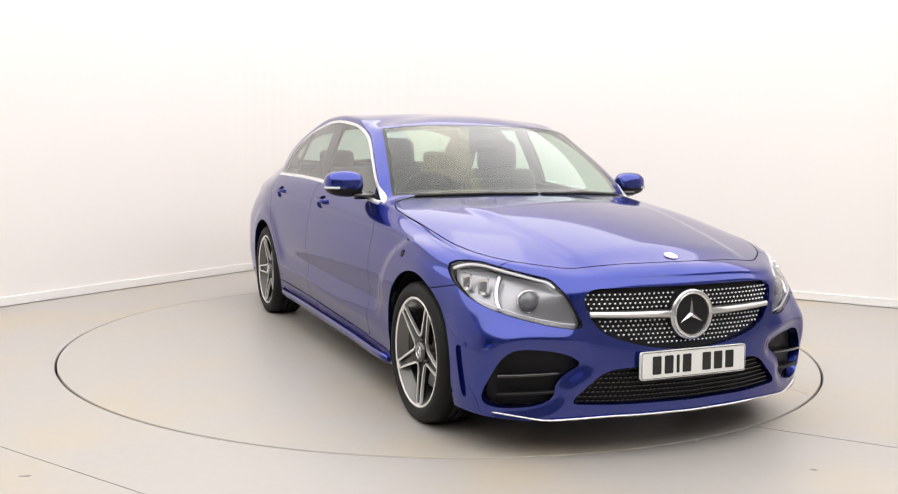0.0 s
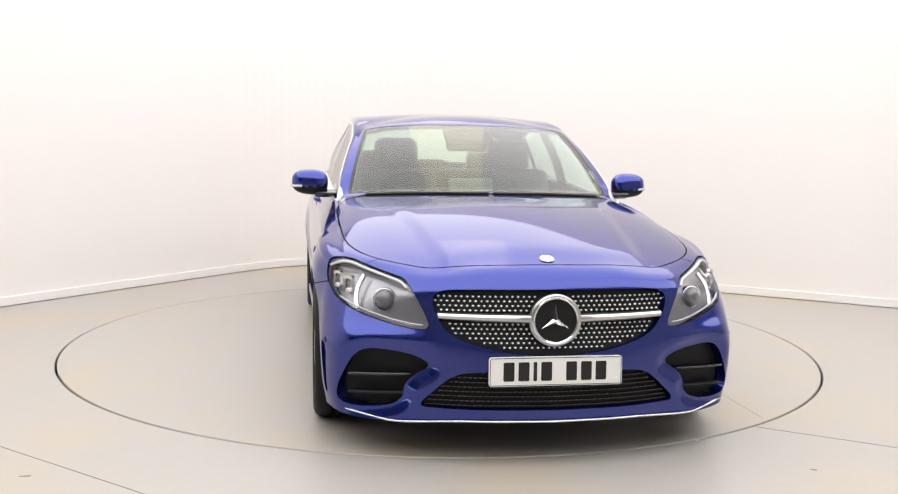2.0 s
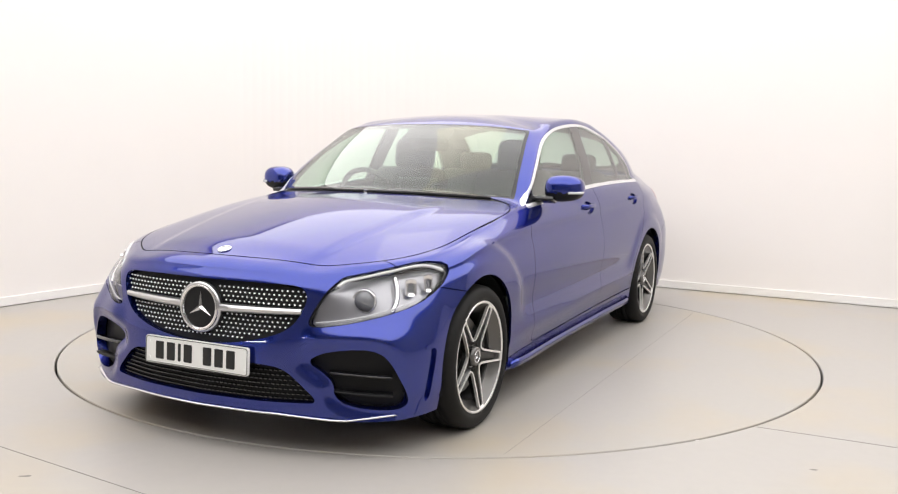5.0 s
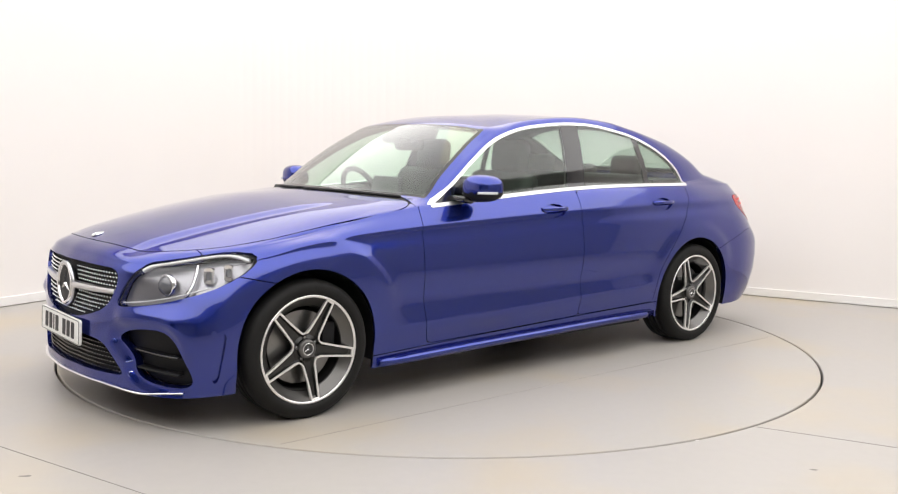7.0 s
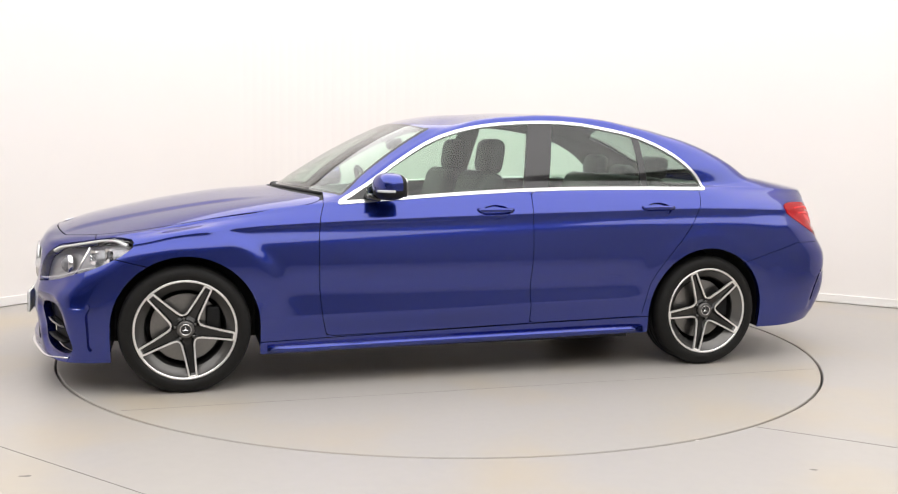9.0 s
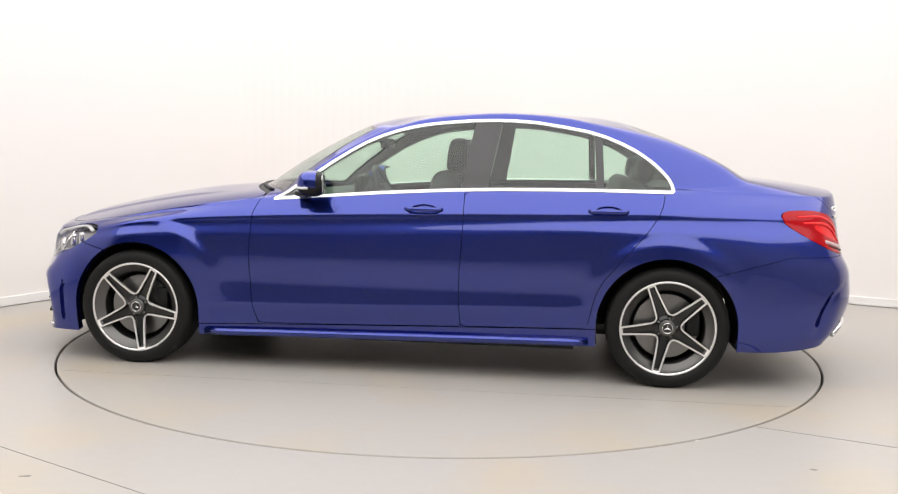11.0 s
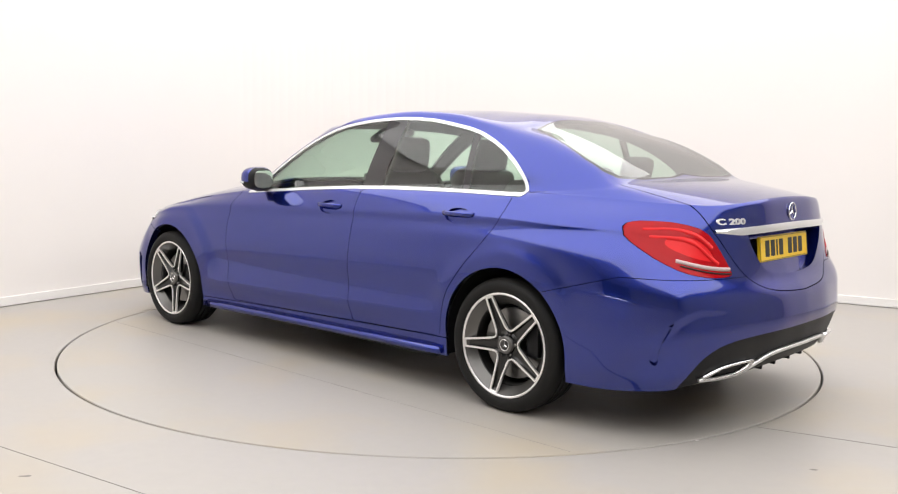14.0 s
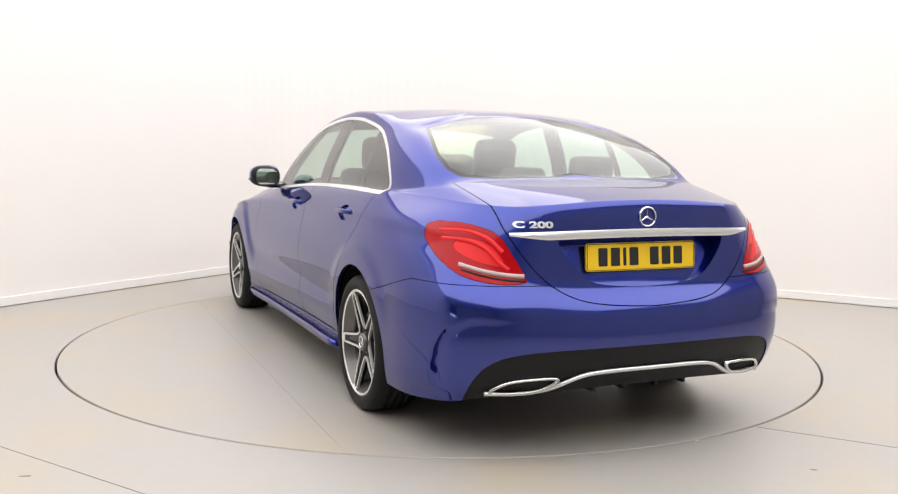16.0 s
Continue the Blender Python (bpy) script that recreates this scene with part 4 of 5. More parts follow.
def emblem(name, m, r, disc, parent=None, label=""):
    """A ring with three tapering arms over a plain disc."""
    parent = parent or CAR
    bm = bmesh.new()
    n, k = 48, 8
    t = r * .085
    ring = []
    for i in range(n):
        a = 2 * math.pi * i / n
        ring.append([bm.verts.new(m @ Vector(((r - t + t * math.cos(b)) * math.cos(a), (r - t + t * math.cos(b)) * math.sin(a), r * .06 + t * 1.1 * math.sin(b)))) for b in (2 * math.pi * q / k for q in range(k))])
    for i in range(n):
        for q in range(k):
            bm.faces.new((ring[i][q], ring[(i + 1) % n][q], ring[(i + 1) % n][(q + 1) % k], ring[i][(q + 1) % k]))
    for i in range(3):
        a = radians(90 + 120 * i)
        d, e = Vector((math.cos(a), math.sin(a), 0)), Vector((-math.sin(a), math.cos(a), 0))
        tip, h = d * (r - t * 1.5), Vector((0, 0, r * .13))
        w = r * .14
        base = Vector((0, 0, r * .02))
        p0, p1, p2, p3 = (bm.verts.new(m @ (base + v)) for v in (-d * w * .55, e * w + d * w * .4, tip, -e * w + d * w * .4))
        top = bm.verts.new(m @ (base + h))
        for f in ((p0, top, p1), (p1, top, p2), (p2, top, p3), (p3, top, p0)):
            bm.faces.new(f)
    bmesh.ops.recalc_face_normals(bm, faces=bm.faces)
    ob = part(name, bm, CHROME, parent, label or "silver ringed emblem", True)
    if disc:
        bm = bmesh.new()
        slab(bm, [(r * .95 * math.cos(2 * math.pi * i / 40), r * .95 * math.sin(2 * math.pi * i / 40)) for i in range(40)], r * .05, m)
        part("emblem_disc", bm, disc, ob)
    return ob


def build_front():
    # studded grille
    poly = chaikin(GRILLE, 2)
    vs, fs, ws, gs = [], [], [], []
    i = 0
    z = .660
    while z > .42:
        for j in range(-27, 28):
            y = j * .0215 + (.01075 if i % 2 else 0)
            d = sdf(poly, np.array([[abs(y), z]]))[0]
            if d > -.012 or math.hypot(y, z - .556) < .104 or abs(z - .562) < .024:
                continue
            c = at_front(y, z, -.018)
            b = len(vs)
            vs += [c + Vector(q) for q in ((.004, 0, 0), (0, .0062, 0), (0, 0, .0046), (0, -.0062, 0), (0, 0, -.0046))]
            fs += [(b, b + 1, b + 2), (b, b + 2, b + 3), (b, b + 3, b + 4), (b, b + 4, b + 1)]
            e = len(ws)                                # the stud's dark stem back to the plate
            ws += [c + Vector(q) for q in ((0, .005, 0), (0, 0, .004), (0, -.005, 0), (0, 0, -.004), (-.013, .005, 0), (-.013, 0, .004), (-.013, -.005, 0), (-.013, 0, -.004))]
            gs += [(e + k, e + 4 + k, e + 4 + (k + 1) % 4, e + (k + 1) % 4) for k in range(4)]
        z -= .0175
        i += 1
    st = mesh_ob("grille_studs", vs, fs, STUD, KEEP["grille"], "rows of bright silver grille studs")
    st["kind"] = "stuff"
    st = mesh_ob("stud_backing", ws, gs, DARK, KEEP["grille"])
    st["kind"] = "stuff"
    # bar with the emblem
    for s in (1, -1):
        bm = bmesh.new()
        rows = []
        for k in range(9):
            y = .085 + (.445 - .085) * k / 8
            h = .017 - .004 * k / 8
            zc = .562 + .006 * k / 8
            p = at_front(y, zc)
            x = p.x - .004 + .012 * (1 - k / 8)
            rows.append([bm.verts.new((x + a, s * y, zc + b)) for a, b in ((-.02, h), (0, h * .8), (.006, h * .2), (.004, -h * .6), (-.004, -h), (-.02, -h))])
        for a, b in zip(rows, rows[1:]):
            for k in range(6):
                bm.faces.new((a[k], a[(k + 1) % 6], b[(k + 1) % 6], b[k]))
        bm.faces.new(rows[0]); bm.faces.new(rows[-1])
        bmesh.ops.recalc_face_normals(bm, faces=bm.faces)
        part("grille_bar", bm, SATIN, KEEP["grille"], "satin silver grille bar", True)
    emblem("front_emblem", facing((2.166, 0, .556), (1, 0, .06)), .096, BLACK)
    v, f = sweep([(2.163, .093 * math.cos(2 * math.pi * i / 40), .556 + .093 * math.sin(2 * math.pi * i / 40)) for i in range(40)], [(-.008, -.01), (.008, -.01), (.008, .012), (-.008, .012)], True, (1, 0, 0))
    mesh_ob("emblem_surround", v, f, SATIN, KEEP["grille"], "satin silver ring", True)
    p = at_top(2.02, 0)
    emblem("bonnet_badge", facing((2.02, 0, p.z + .001), (.35, 0, 1), (0, 0, 1)), .029, SATIN, label="small round silver bonnet badge")
    # lower grille mesh: thin slats and posts
    poly = chaikin(LOWER_GRILLE, 2)
    for i in range(8):
        z = .225 + i * .018
        bm = bmesh.new()
        n = 0
        for j in range(-26, 26):
            y = (j + (.5 if i % 2 else 0)) * .02
            if sdf(poly, np.array([[abs(y), z]]))[0] > -.008:
                continue
            n += 1
            c = at_front(y, z, -.028)
            add_box(bm, (.012, .014, .0045), Matrix.Translation(c))
        if n:
            part("grille_slat", bm, BLACK_GLOSS, KEEP["lower_grille", 1])
        else:
            bm.free()
    # side intakes: two fins each
    for s in (1, -1):
        for zc, a0, a1 in ((.335, .535, .765), (.262, .53, .765)):
            path = [at_front(a0 + (a1 - a0) * k / 10, zc - .012 * k / 10, -.014 - .016 * (1 - k / 10)) for k in range(11)]
            path = [Vector((q.x, s * q.y, q.z)) for q in path]
            v, f = sweep(path, [(-.022, -.005), (.018, -.004), (.02, 0), (.018, .004), (-.022, .005)])
            mesh_ob("intake_fin", v, f, BLACK_GLOSS if zc > .3 else BLACK, KEEP["air_intake", s], "black intake fin", True)
        # parking sensor
        q = at_side(1.86, .43, .001, s)
        bm = bmesh.new()
        slab(bm, [(.011 * math.cos(radians(a)), .011 * math.sin(radians(a))) for a in range(0, 360, 24)], .003, facing(q, (.5, s, 0)))
        part("parking_sensor", bm, PAINT, KEEP["front_bumper", 1])
    q = at_side(1.262, .728, .001, -1)
    bm = bmesh.new()
    slab(bm, [(.013 * math.cos(radians(a)), .017 * math.sin(radians(a))) for a in range(0, 360, 24)], .002, facing(q, (0, -1, .3)))
    part("fender_plug", bm, DARK, KEEP["front_fender", -1], "small dark round plug")
    # bright lip under the bumper
    path = [at_front(y, .182, .004) for y in [-.78 + 1.56 * k / 48 for k in range(49)]]
    path = [Vector((q.x, q.y, .17 - .016 * min(1, max(0, (abs(q.y) - .35) / .25)) + .022 * max(0, (abs(q.y) - .62) / .16))) for q in path]
    v, f = sweep(path, [(-.02, -.004), (.006, -.0035), (.008, 0), (.006, .0035), (-.02, .004)])
    mesh_ob("splitter_trim", v, f, CHROME, KEEP["front_bumper", 1], "thin chrome strip under the front bumper", True)
    # number plate with plain bars
    plate("front_plate", facing((2.190, 0, .367), (1, 0, .04)), PLATE_W, "white front number plate with plain dark bars")


def plate(name, m, mat, label):
    bm = bmesh.new()
    slab(bm, rounded_rect(.52, .111, .012), .012, m)
    ob = part(name, bm, mat, CAR, label)
    x = -.205
    for k in range(7):
        w = .014 if k == 2 else .042
        bm = bmesh.new()
        slab(bm, rounded_rect(w, .072, .003, 2), .0012, m @ Matrix.Translation((x + w / 2, 0, .012)))
        part("plate_bar", bm, INK, ob)
        x += w + .016 + (.04 if k == 3 else 0)
    bm = bmesh.new()
    v, f = sweep([m @ Vector((a, b, .0125)) for a, b in rounded_rect(.512, .103, .01)], [(-.001, -.001), (.001, -.001), (.001, .001), (-.001, .001)], True, m.to_3x3() @ Vector((0, 0, 1)))
    bm.free()
    mesh_ob("plate_border", v, f, INK, ob)
    for a in (-.24, .24):
        for b in (-.033, .033):
            bm = bmesh.new()
            slab(bm, [(.006 * math.cos(radians(q)), .006 * math.sin(radians(q))) for q in range(0, 360, 30)], .003, m @ Matrix.Translation((a, b, .012)))
            part("plate_screw", bm, mat, ob)
    return ob


def build_headlamps():
    for s in (1, -1):
        def strip(name, pts, wd, dp, mat, push, label=""):
            c = chaikin(pts, 2, False)
            path = []
            for y, z in c:
                q = at_front(y, z, -push)
                path.append(Vector((q.x, s * q.y, q.z)))
            v, f = sweep(path, [(-dp, -wd), (dp, -wd), (dp, wd), (-dp, wd)], False, (1, 0, 0))
            mesh_ob(name, v, f, mat, KEEP["headlamp", s], label, True)
        strip("daytime_strip", [(.828, .712), (.80, .727), (.757, .734), (.69, .714), (.605, .691), (.574, .684), (.556, .662)], .009, .005, LED, .010, "white daytime light strip")
        strip("headlamp_lower_trim", [(.50, .530), (.54, .532), (.625, .544), (.73, .573), (.80, .605)], .003, .003, LED, .010)
        r = .040
        q = at_front(.632, .606, -.046)
        m = facing((q.x, s * q.y, q.z), (1, .25 * s, 0))
        rot = m @ Matrix.Rotation(radians(90), 4, "X")
        for nm, prof, mat in (("projector_lens", [(0, .035), (r * .5, .031), (r * .85, .02), (r, .004), (r * 1.05, -.01)], LENS_BODY), ("lens_ring", [(r * 1.02, .006), (r * 1.1, .010), (r * 1.2, .006), (r * 1.2, -.012)], CHROME)):
            v, f = lathe(prof, 28)
            mesh_ob(nm, [rot @ Vector(p) for p in v], f, mat, KEEP["headlamp", s], "round projector lens" if nm[0] == "p" else "", True)
        # bright upright blade and two framed modules towards the wing
        strip("lamp_blade", [(.705, .690), (.732, .645), (.742, .60), (.735, .566)], .005, .010, CHROME, .026, "chrome upright blade")
        for y, z, w in ((.760, .652, .044), (.800, .664, .036)):
            q = at_front(y, z, -.040)
            m = facing((q.x, s * y, z), (1, .9 * s, .05))
            outer, inner = rounded_rect(w, .066, .012), rounded_rect(w * .62, .042, .008)
            bm = bmesh.new()
            va = [[bm.verts.new(m @ Vector((a, b, d))) for a, b in ring] for ring, d in ((outer, 0), (outer, .016), (inner, .012), (inner, .0))]
            for p, o in zip(va, va[1:]):
                for k in range(len(p)):
                    j = (k + 1) % len(p)
                    bm.faces.new((p[k], p[j], o[j], o[k]))
            bm.faces.new(va[-1])
            bmesh.ops.recalc_face_normals(bm, faces=bm.faces)
            md = part("light_module", bm, CHROME, KEEP["headlamp", s], "silver headlamp module")
            bm = bmesh.new()
            slab(bm, rounded_rect(w * .5, .034, .007), .004, m @ Matrix.Translation((0, 0, .004)))
            part("module_lens", bm, LENS_BODY, md)


def build_mirrors():
    for s in (1, -1):
        # cap: a rounded, tapering shell
        n1, n2 = 20, 32
        vs, fs = [], []
        def shell(u, w):
            e = .75
            f = lambda a: math.copysign(abs(a) ** e, a)
            cx = f(math.cos(u)) ; r = abs(math.sin(u)) ** e
            y, z = r * f(math.cos(w)), r * f(math.sin(w))
            t = (y + 1) / 2
            x = .445 + .076 * cx - .03 * t
            return Vector((max(x, .382 - .028 * t), s * (.905 + .098 * y), 1.0 + .073 * z * (1 - .12 * t) + .004 * t))
        for i in range(n1 + 1):
            for j in range(n2):
                vs.append(shell(math.pi * i / n1, 2 * math.pi * j / n2))
        upper, lower = [], []
        for i in range(n1):
            for j in range(n2):
                k = (j + 1) % n2
                q = (i * n2 + j, i * n2 + k, (i + 1) * n2 + k, (i + 1) * n2 + j)
                c = sum((vs[a] for a in q), Vector()) / 4
                if s < 0:
                    q = q[::-1]
                (upper if c.z > .980 and c.x > .388 else lower).append(q)
        cap = mesh_ob("door_mirror", vs, upper, PAINT, CAR, "blue door mirror cap", True)
        mesh_ob("mirror_base", vs, lower, BLACK, cap, "black door mirror housing", True)
        path = []
        for k in range(11):
            a = radians(18 + 70 * k / 10)
            y = math.sin(a) ** .75
            path.append(Vector((.447 + .078 * math.cos(a) ** .75 - .03 * (y + 1) / 2, s * (.905 + .1 * y), .982)))
        v, f = sweep(path, [(-.004, -.006), (.003, -.006), (.003, .006), (-.004, .006)])
        mesh_ob("indicator_strip", v, f, LED, cap, "clear indicator strip", True)
        bm = bmesh.new()
        slab(bm, [(a * .98, b) for a, b in rounded_rect(.142, .098, .036)], .003, facing((.366, s * .905, 1.0), (-1, -.14 * s, .05)))
        part("mirror_glass", bm, MIRROR, cap, "mirror glass")
        bm = bmesh.new()
        add_box(bm, (.07, .12, .028), pose(.50, s * .82, .944, 0, s * -14, 0), .01)
        part("mirror_arm", bm, BLACK_GLOSS, cap, "black mirror arm", True)


def build_handles():
    for s in (1, -1):
        for hx, hz in ((-.155, .878), (-1.105, .89)):
            path, n = [], 14
            for k in range(n + 1):
                w = k / n * 2 - 1
                q = at_side(hx + .098 * w, hz, 0, s)
                path.append(Vector((hx + .098 * w, q.y + s * (.028 * (1 - w ** 4) - .004), hz + .002 * (1 - w * w))))
            v, f = sweep(path, [(.008 * math.cos(radians(a)), .0115 * math.sin(radians(a))) for a in range(0, 360, 36)])
            mesh_ob("door_handle", v, f, PAINT, KEEP["front_door" if hx > -.5 else "rear_door", s], "blue pull handle", True)


def build_tail():
    # bright strip over the plate
    bm = bmesh.new()
    rows = []
    for k in range(33):
        y = -.572 + 1.144 * k / 32
        e = min(1, (.574 - abs(y)) / .16)
        top = .898 - .014 * (abs(y) / .57) ** 2
        bot = top - .012 - .02 * min(1, e * 1.2)
        a, b = at_rear(y, top, .004), at_rear(y, bot, .004)
        rows.append([bm.verts.new(q) for q in (a + Vector((.012, 0, 0)), a, (a + b) / 2 - Vector((.005, 0, 0)), b, b + Vector((.012, 0, 0)))])
    for a, b in zip(rows, rows[1:]):
        for k in range(4):
            bm.faces.new((a[k], a[k + 1], b[k + 1], b[k]))
    bmesh.ops.recalc_face_normals(bm, faces=bm.faces)
    part("boot_strip", bm, TRIM, KEEP["boot_lid", 1], "chrome strip across the boot lid", True)
    p = at_rear(0, .945)
    emblem("rear_emblem", facing((p.x - .002, 0, .945), (-1, 0, .05)), .041, None)
    # model badge
    cu = bpy.data.curves.new("badge_text", "FONT")
    cu.body, cu.size, cu.extrude, cu.offset = "C 200", .034, .002, .0012
    tmp = new("badge_text", cu)
    dg = bpy.context.evaluated_depsgraph_get()
    me = bpy.data.meshes.new_from_object(tmp.evaluated_get(dg))
    bpy.data.objects.remove(tmp)
    xs = [v.co.x for v in me.vertices]
    x0, k = min(xs), .145 / (max(xs) - min(xs))
    for v in me.vertices:
        y, z = .556 - (v.co.x - x0) * k, .905 + v.co.y
        v.co = at_rear(y, z, .003 + v.co.z)
    me.materials.clear()
    me.materials.append(ALLOY)
    b = new("model_badge", me)
    b.parent = KEEP["boot_lid", 1]
    b["label"] = "chrome C 200 lettering"
    plate("rear_plate", facing((-2.322, 0, .784), (-1, 0, .1)), PLATE_Y, "yellow rear number plate with plain dark bars")
    # diffuser line and tail pipes
    half = [(0, .356), (.22, .354), (.31, .342), (.37, .312), (.43, .282), (.53, .266), (.665, .268)]
    half = chaikin(half, 2, False)
    pts = [(-y, z) for y, z in half[::-1]] + [(y, z) for y, z in half[1:]]
    v, f = sweep([at_rear(y, z, .004) for y, z in pts], [(-.012, -.007), (.006, -.006), (.006, .006), (-.012, .007)])
    mesh_ob("diffuser_trim", v, f, TRIM, KEEP["diffuser", 1], "chrome line round the diffuser", True)
    for s in (1, -1):
        loop = chaikin([(.66, .272), (.63, .268), (.50, .270), (.44, .290), (.40, .325), (.42, .335), (.55, .328), (.61, .315)], 2)
        path = [at_rear(y, z, .008) for y, z in loop]
        path = [Vector((q.x, s * q.y, q.z)) for q in path]
        v, f = sweep(path, [(-.004, -.008), (.004, -.008), (.0045, .025), (-.0045, .025)], True, (1, 0, 0))
        t = mesh_ob("tail_pipe", v, f, CHROME, CAR, "chrome tail pipe frame", True)
        mesh_ob("pipe_mouth", [Vector((q.x + .012, q.y, q.z)) for q in path], [tuple(range(len(path)))], DARK, t)
        for pts in ([(.765, .878), (.70, .886), (.64, .862), (.60, .81)], [(.765, .85), (.70, .85), (.65, .825), (.615, .77), (.585, .745)]):
            path = [at_rear(y, z, .003) for y, z in chaikin(pts, 2, False)]
            path = [Vector((q.x, s * q.y, q.z)) for q in path]
            v, f = sweep(path, [(-.009, -.0015), (.009, -.0015), (.009, .006), (-.009, .006)], False, (1, 0, 0))
            mesh_ob("lamp_guide", v, f, RED_BRIGHT, KEEP["tail_lamp", s], "bright red light guide", True)
        # lamp details: clear band and dark foot
        for pts, wd, mat, nm in (([(.745, .762), (.68, .74), (.60, .726), (.53, .722)], .008, LED_GREY, "lamp_clear_band"), ([(.74, .742), (.68, .722), (.60, .708), (.525, .704)], .003, DARK, "lamp_dark_band")):
            path = [at_rear(y, z, .004) for y, z in chaikin(pts, 2, False)]
            path = [Vector((q.x, s * q.y, q.z)) for q in path]
            v, f = sweep(path, [(-wd, -.002), (wd, -.002), (wd, .006), (-wd, .006)], False, (1, 0, 0))
            mesh_ob(nm, v, f, mat, KEEP["tail_lamp", s], "", True)
    for y in (-.22, -.08, .08, .22):
        bm = bmesh.new()
        add_box(bm, (.14, .016, .03), Matrix.Translation((-2.285, y, .268)), .004)
        part("diffuser_fin", bm, BLACK, KEEP["diffuser", 1])


def build_sill_blades():
    for s in (1, -1):
        path = []
        for k in range(25):
            w = k / 24
            x = 1.03 - 2.05 * w
            e = min(1, w / .08, (1 - w) / .05)
            q = at_side(x, .21 + .02 * w, -.004 + .014 * e, s)
            path.append(Vector((x, q.y, .188 + .028 * w)))
        v, f = sweep(path, [(-.02, -.014), (.006, -.014), (.013, -.004), (.010, .006), (-.02, .022)] if s < 0 else [(.02, -.014), (-.006, -.014), (-.013, -.004), (-.010, .006), (.02, .022)])
        mesh_ob("sill_blade", v, f, PAINT, CAR, "blue side skirt", True)


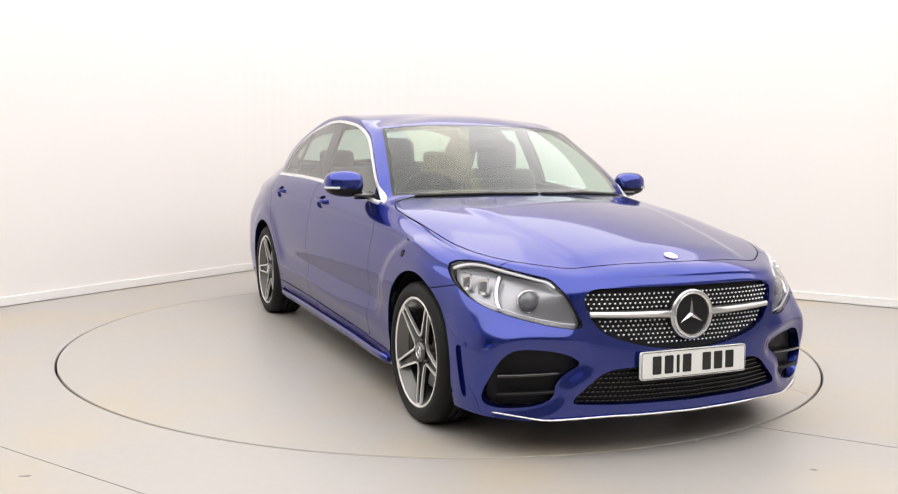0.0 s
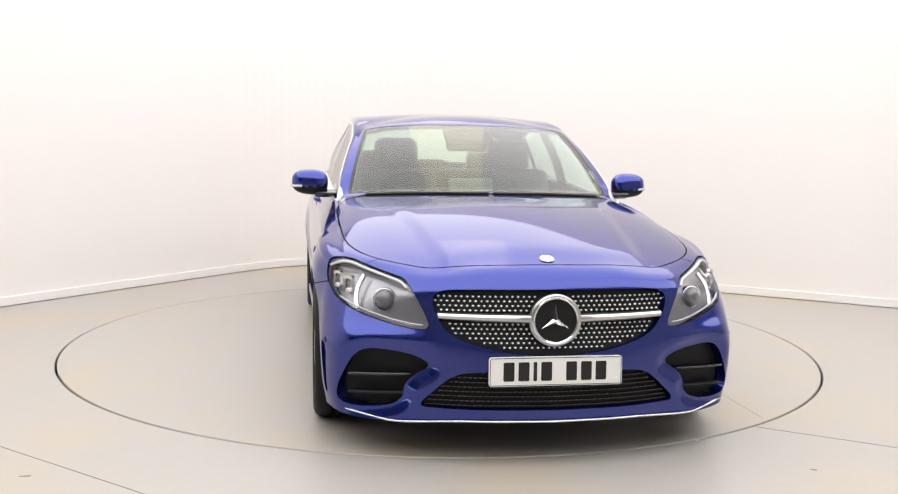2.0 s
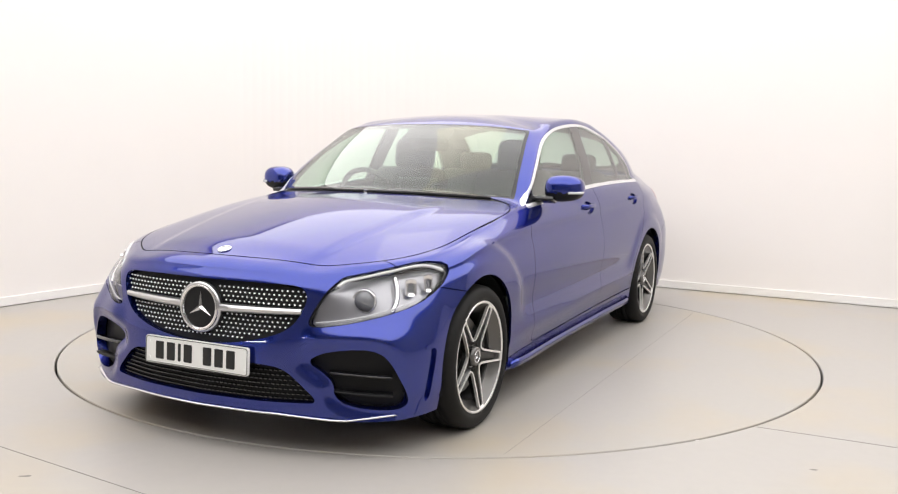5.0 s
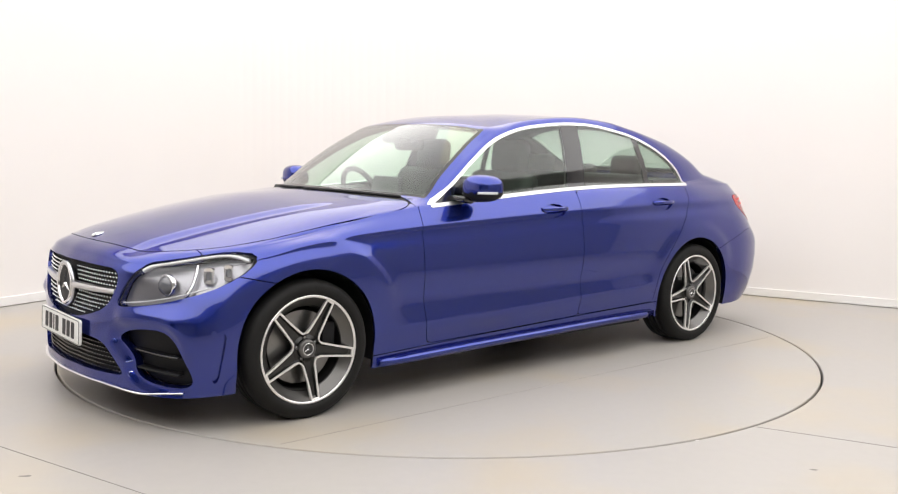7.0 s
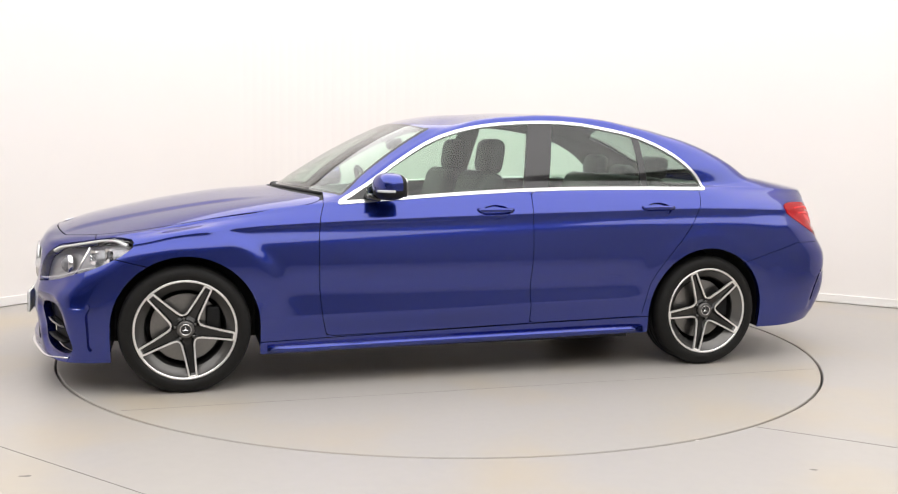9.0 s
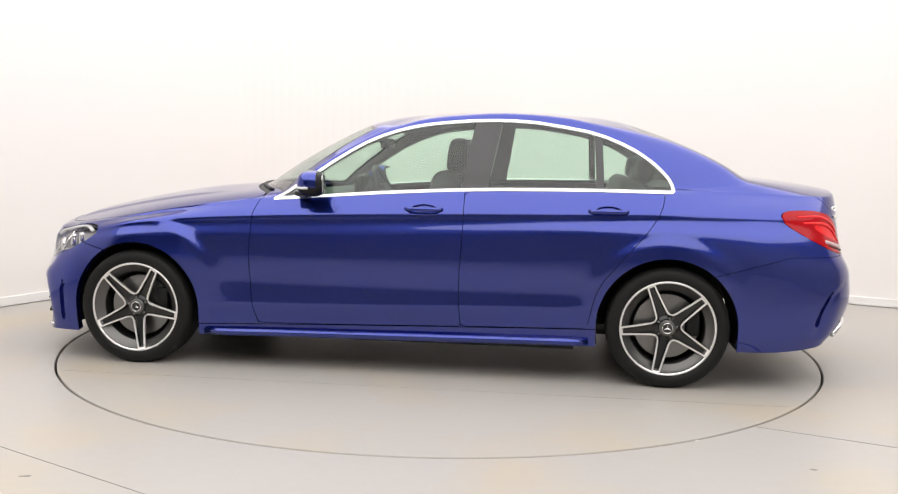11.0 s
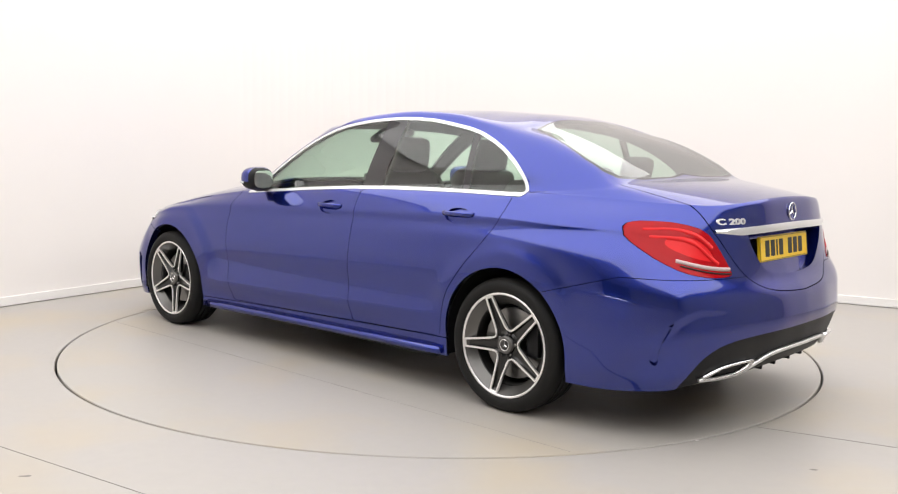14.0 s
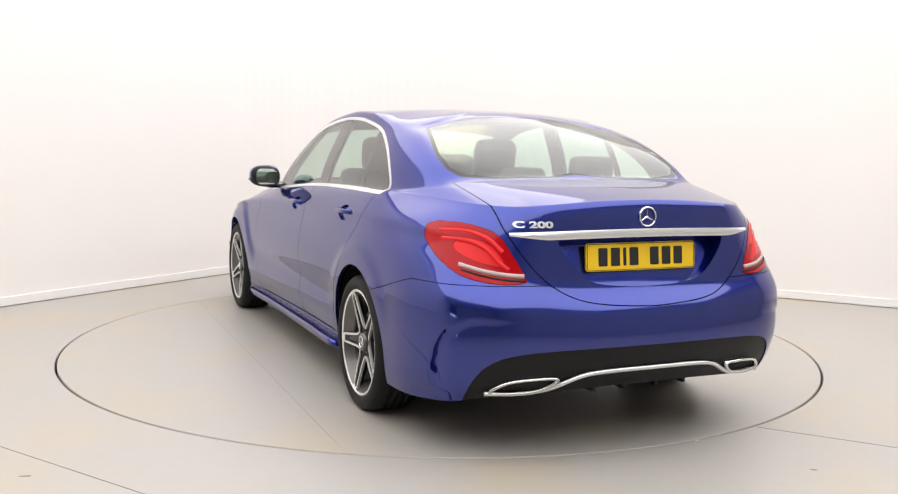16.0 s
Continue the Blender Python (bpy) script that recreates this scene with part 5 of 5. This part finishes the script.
def build_cabin():
    def seat(x, y, w=.5):
        bm = bmesh.new()
        add_box(bm, (.52, w, .18), pose(x + .26, y, .47, 0, -6, 0), .06, 3)
        st = part("front_seat", bm, INTERIOR, CAR, "black leather seat", True)
        bm = bmesh.new()
        add_box(bm, (.16, w, .62), pose(x - .08, y, .77, 0, -16, 0), .065, 3)
        part("backrest", bm, INTERIOR, st, "black leather backrest", True)
        bm = bmesh.new()
        add_box(bm, (.11, .27, .2), pose(x - .2, y, 1.155, 0, -8, 0), .05, 3)
        add_box(bm, (.015, .015, .14), Matrix.Translation((x - .18, y - .06, 1.03)))
        add_box(bm, (.015, .015, .14), Matrix.Translation((x - .18, y + .06, 1.03)))
        part("headrest", bm, INTERIOR, st, "black headrest", True)
    seat(-.08, .36)
    seat(-.08, -.36)
    bm = bmesh.new()
    add_box(bm, (.5, 1.3, .18), pose(-.75, 0, .48, 0, -6, 0), .06, 3)
    rb = part("rear_bench", bm, INTERIOR, CAR, "", True)
    bm = bmesh.new()
    add_box(bm, (.16, 1.26, .56), pose(-1.16, 0, .78, 0, -22, 0), .06, 3)
    part("backrest", bm, INTERIOR, rb, "", True)
    for y in (-.4, 0, .4):
        bm = bmesh.new()
        add_box(bm, (.09, .25, .14 if y else .1), pose(-1.31, y, 1.10 if y else 1.06, 0, -10, 0), .04, 3)
        part("headrest", bm, INTERIOR, rb, "black headrest", True)
    bm = bmesh.new()
    add_box(bm, (.46, 1.36, .26), pose(.60, 0, .80, 0, 6, 0), .07, 3)
    add_box(bm, (.22, .34, .1), pose(.42, -.36, .905, 0, 6, 0), .04, 3)
    part("dashboard", bm, INTERIOR, CAR, "black dashboard", True)
    bm = bmesh.new()
    add_box(bm, (.03, .26, .12), pose(.36, .0, .97, 0, -12, 0), .008)
    part("centre_screen", bm, BLACK_GLOSS, CAR)
    m = pose(.28, -.36, .90, 0, -66, 0)
    v, f = sweep([m @ Vector((.18 * math.cos(2 * math.pi * i / 36), .18 * math.sin(2 * math.pi * i / 36), 0)) for i in range(36)], [(.016 * math.cos(radians(a)), .016 * math.sin(radians(a))) for a in range(0, 360, 45)], True, m.to_3x3() @ Vector((0, 0, 1)))
    sw = mesh_ob("steering_wheel", v, f, INTERIOR, CAR, "black steering wheel", True)
    bm = bmesh.new()
    add_box(bm, (.14, .13, .05), m, .02)
    add_box(bm, (.05, .34, .02), m, .005)
    part("wheel_boss", bm, INTERIOR, sw, "", True)
    bm = bmesh.new()
    add_box(bm, (.5, 1.2, .03), pose(-1.58, 0, 1.0))
    part("parcel_shelf", bm, INTERIOR, CAR)
    bm = bmesh.new()
    add_box(bm, (2.6, 1.4, .03), pose(-.3, 0, .27))
    part("cabin_floor", bm, INTERIOR, CAR)
    bm = bmesh.new()
    add_box(bm, (.06, .24, .07), pose(.2, 0, 1.215, 0, 10, 0), .025, 3)
    part("inner_mirror", bm, BLACK, CAR, "black rear-view mirror", True)
    bm = bmesh.new()
    add_box(bm, (.14, .28, .04), pose(.24, 0, 1.268, 0, 28, 0), .015, 2)
    part("sensor_cover", bm, BLACK, CAR, "", True)
    # cowl and wipers
    for s in (1, -1):
        y0, y1 = s * .012, s * .62
        path = [at_top(.90 - .19 * (abs(y) / .62) ** 2 + .02, y, .001) for y in [y0 + (y1 - y0) * k / 12 for k in range(13)]]
        v, f = sweep(path, [(-.012, -.006), (.012, -.006), (.006, .008), (-.006, .008)])
        mesh_ob("wiper", v, f, BLACK, CAR, "black wiper blade", True)


STUD = material("bright_stud_metal", (0.92, 0.92, 0.92), 0.35, metal=0.35)
LED = material("frosted_white_lens", (0.62, 0.63, 0.65), 0.2, coat=0.5)
LED_GREY = material("clear_grey_lens", (0.55, 0.42, 0.42), 0.3)
LENS_BODY = material("smoked_projector_glass", (0.13, 0.135, 0.15), 0.04, coat=1.0)
MIRROR = material("silvered_mirror", (0.9, 0.92, 0.91), 0.01, metal=1.0)
build_wheels()
build_front()
build_headlamps()
build_mirrors()
build_handles()
build_tail()
build_sill_blades()
build_cabin()

# ============ what moves ============
SPIN = ((0.0, -66.12), (0.5, -67.39), (1.0, -70.54), (1.5, -75.05), (2.0, -81.1), (2.5, -87.0), (16.0, -246.56))
PIVOT = Vector((-.133, -.081, 0))


def motions():
    rows_car, rows_table = [], []
    for i in range(33):
        t = i * .5
        th = float(np.interp(t, [a for a, b in SPIN], [b for a, b in SPIN]))
        turn = Matrix.Rotation(radians(th), 4, "Z")
        rows_car.append((t, turn @ Matrix.Translation(-PIVOT)))
        rows_table.append((t, turn))
    walk(CAR, rows_car)
    walk(TABLE, rows_table)


motions()
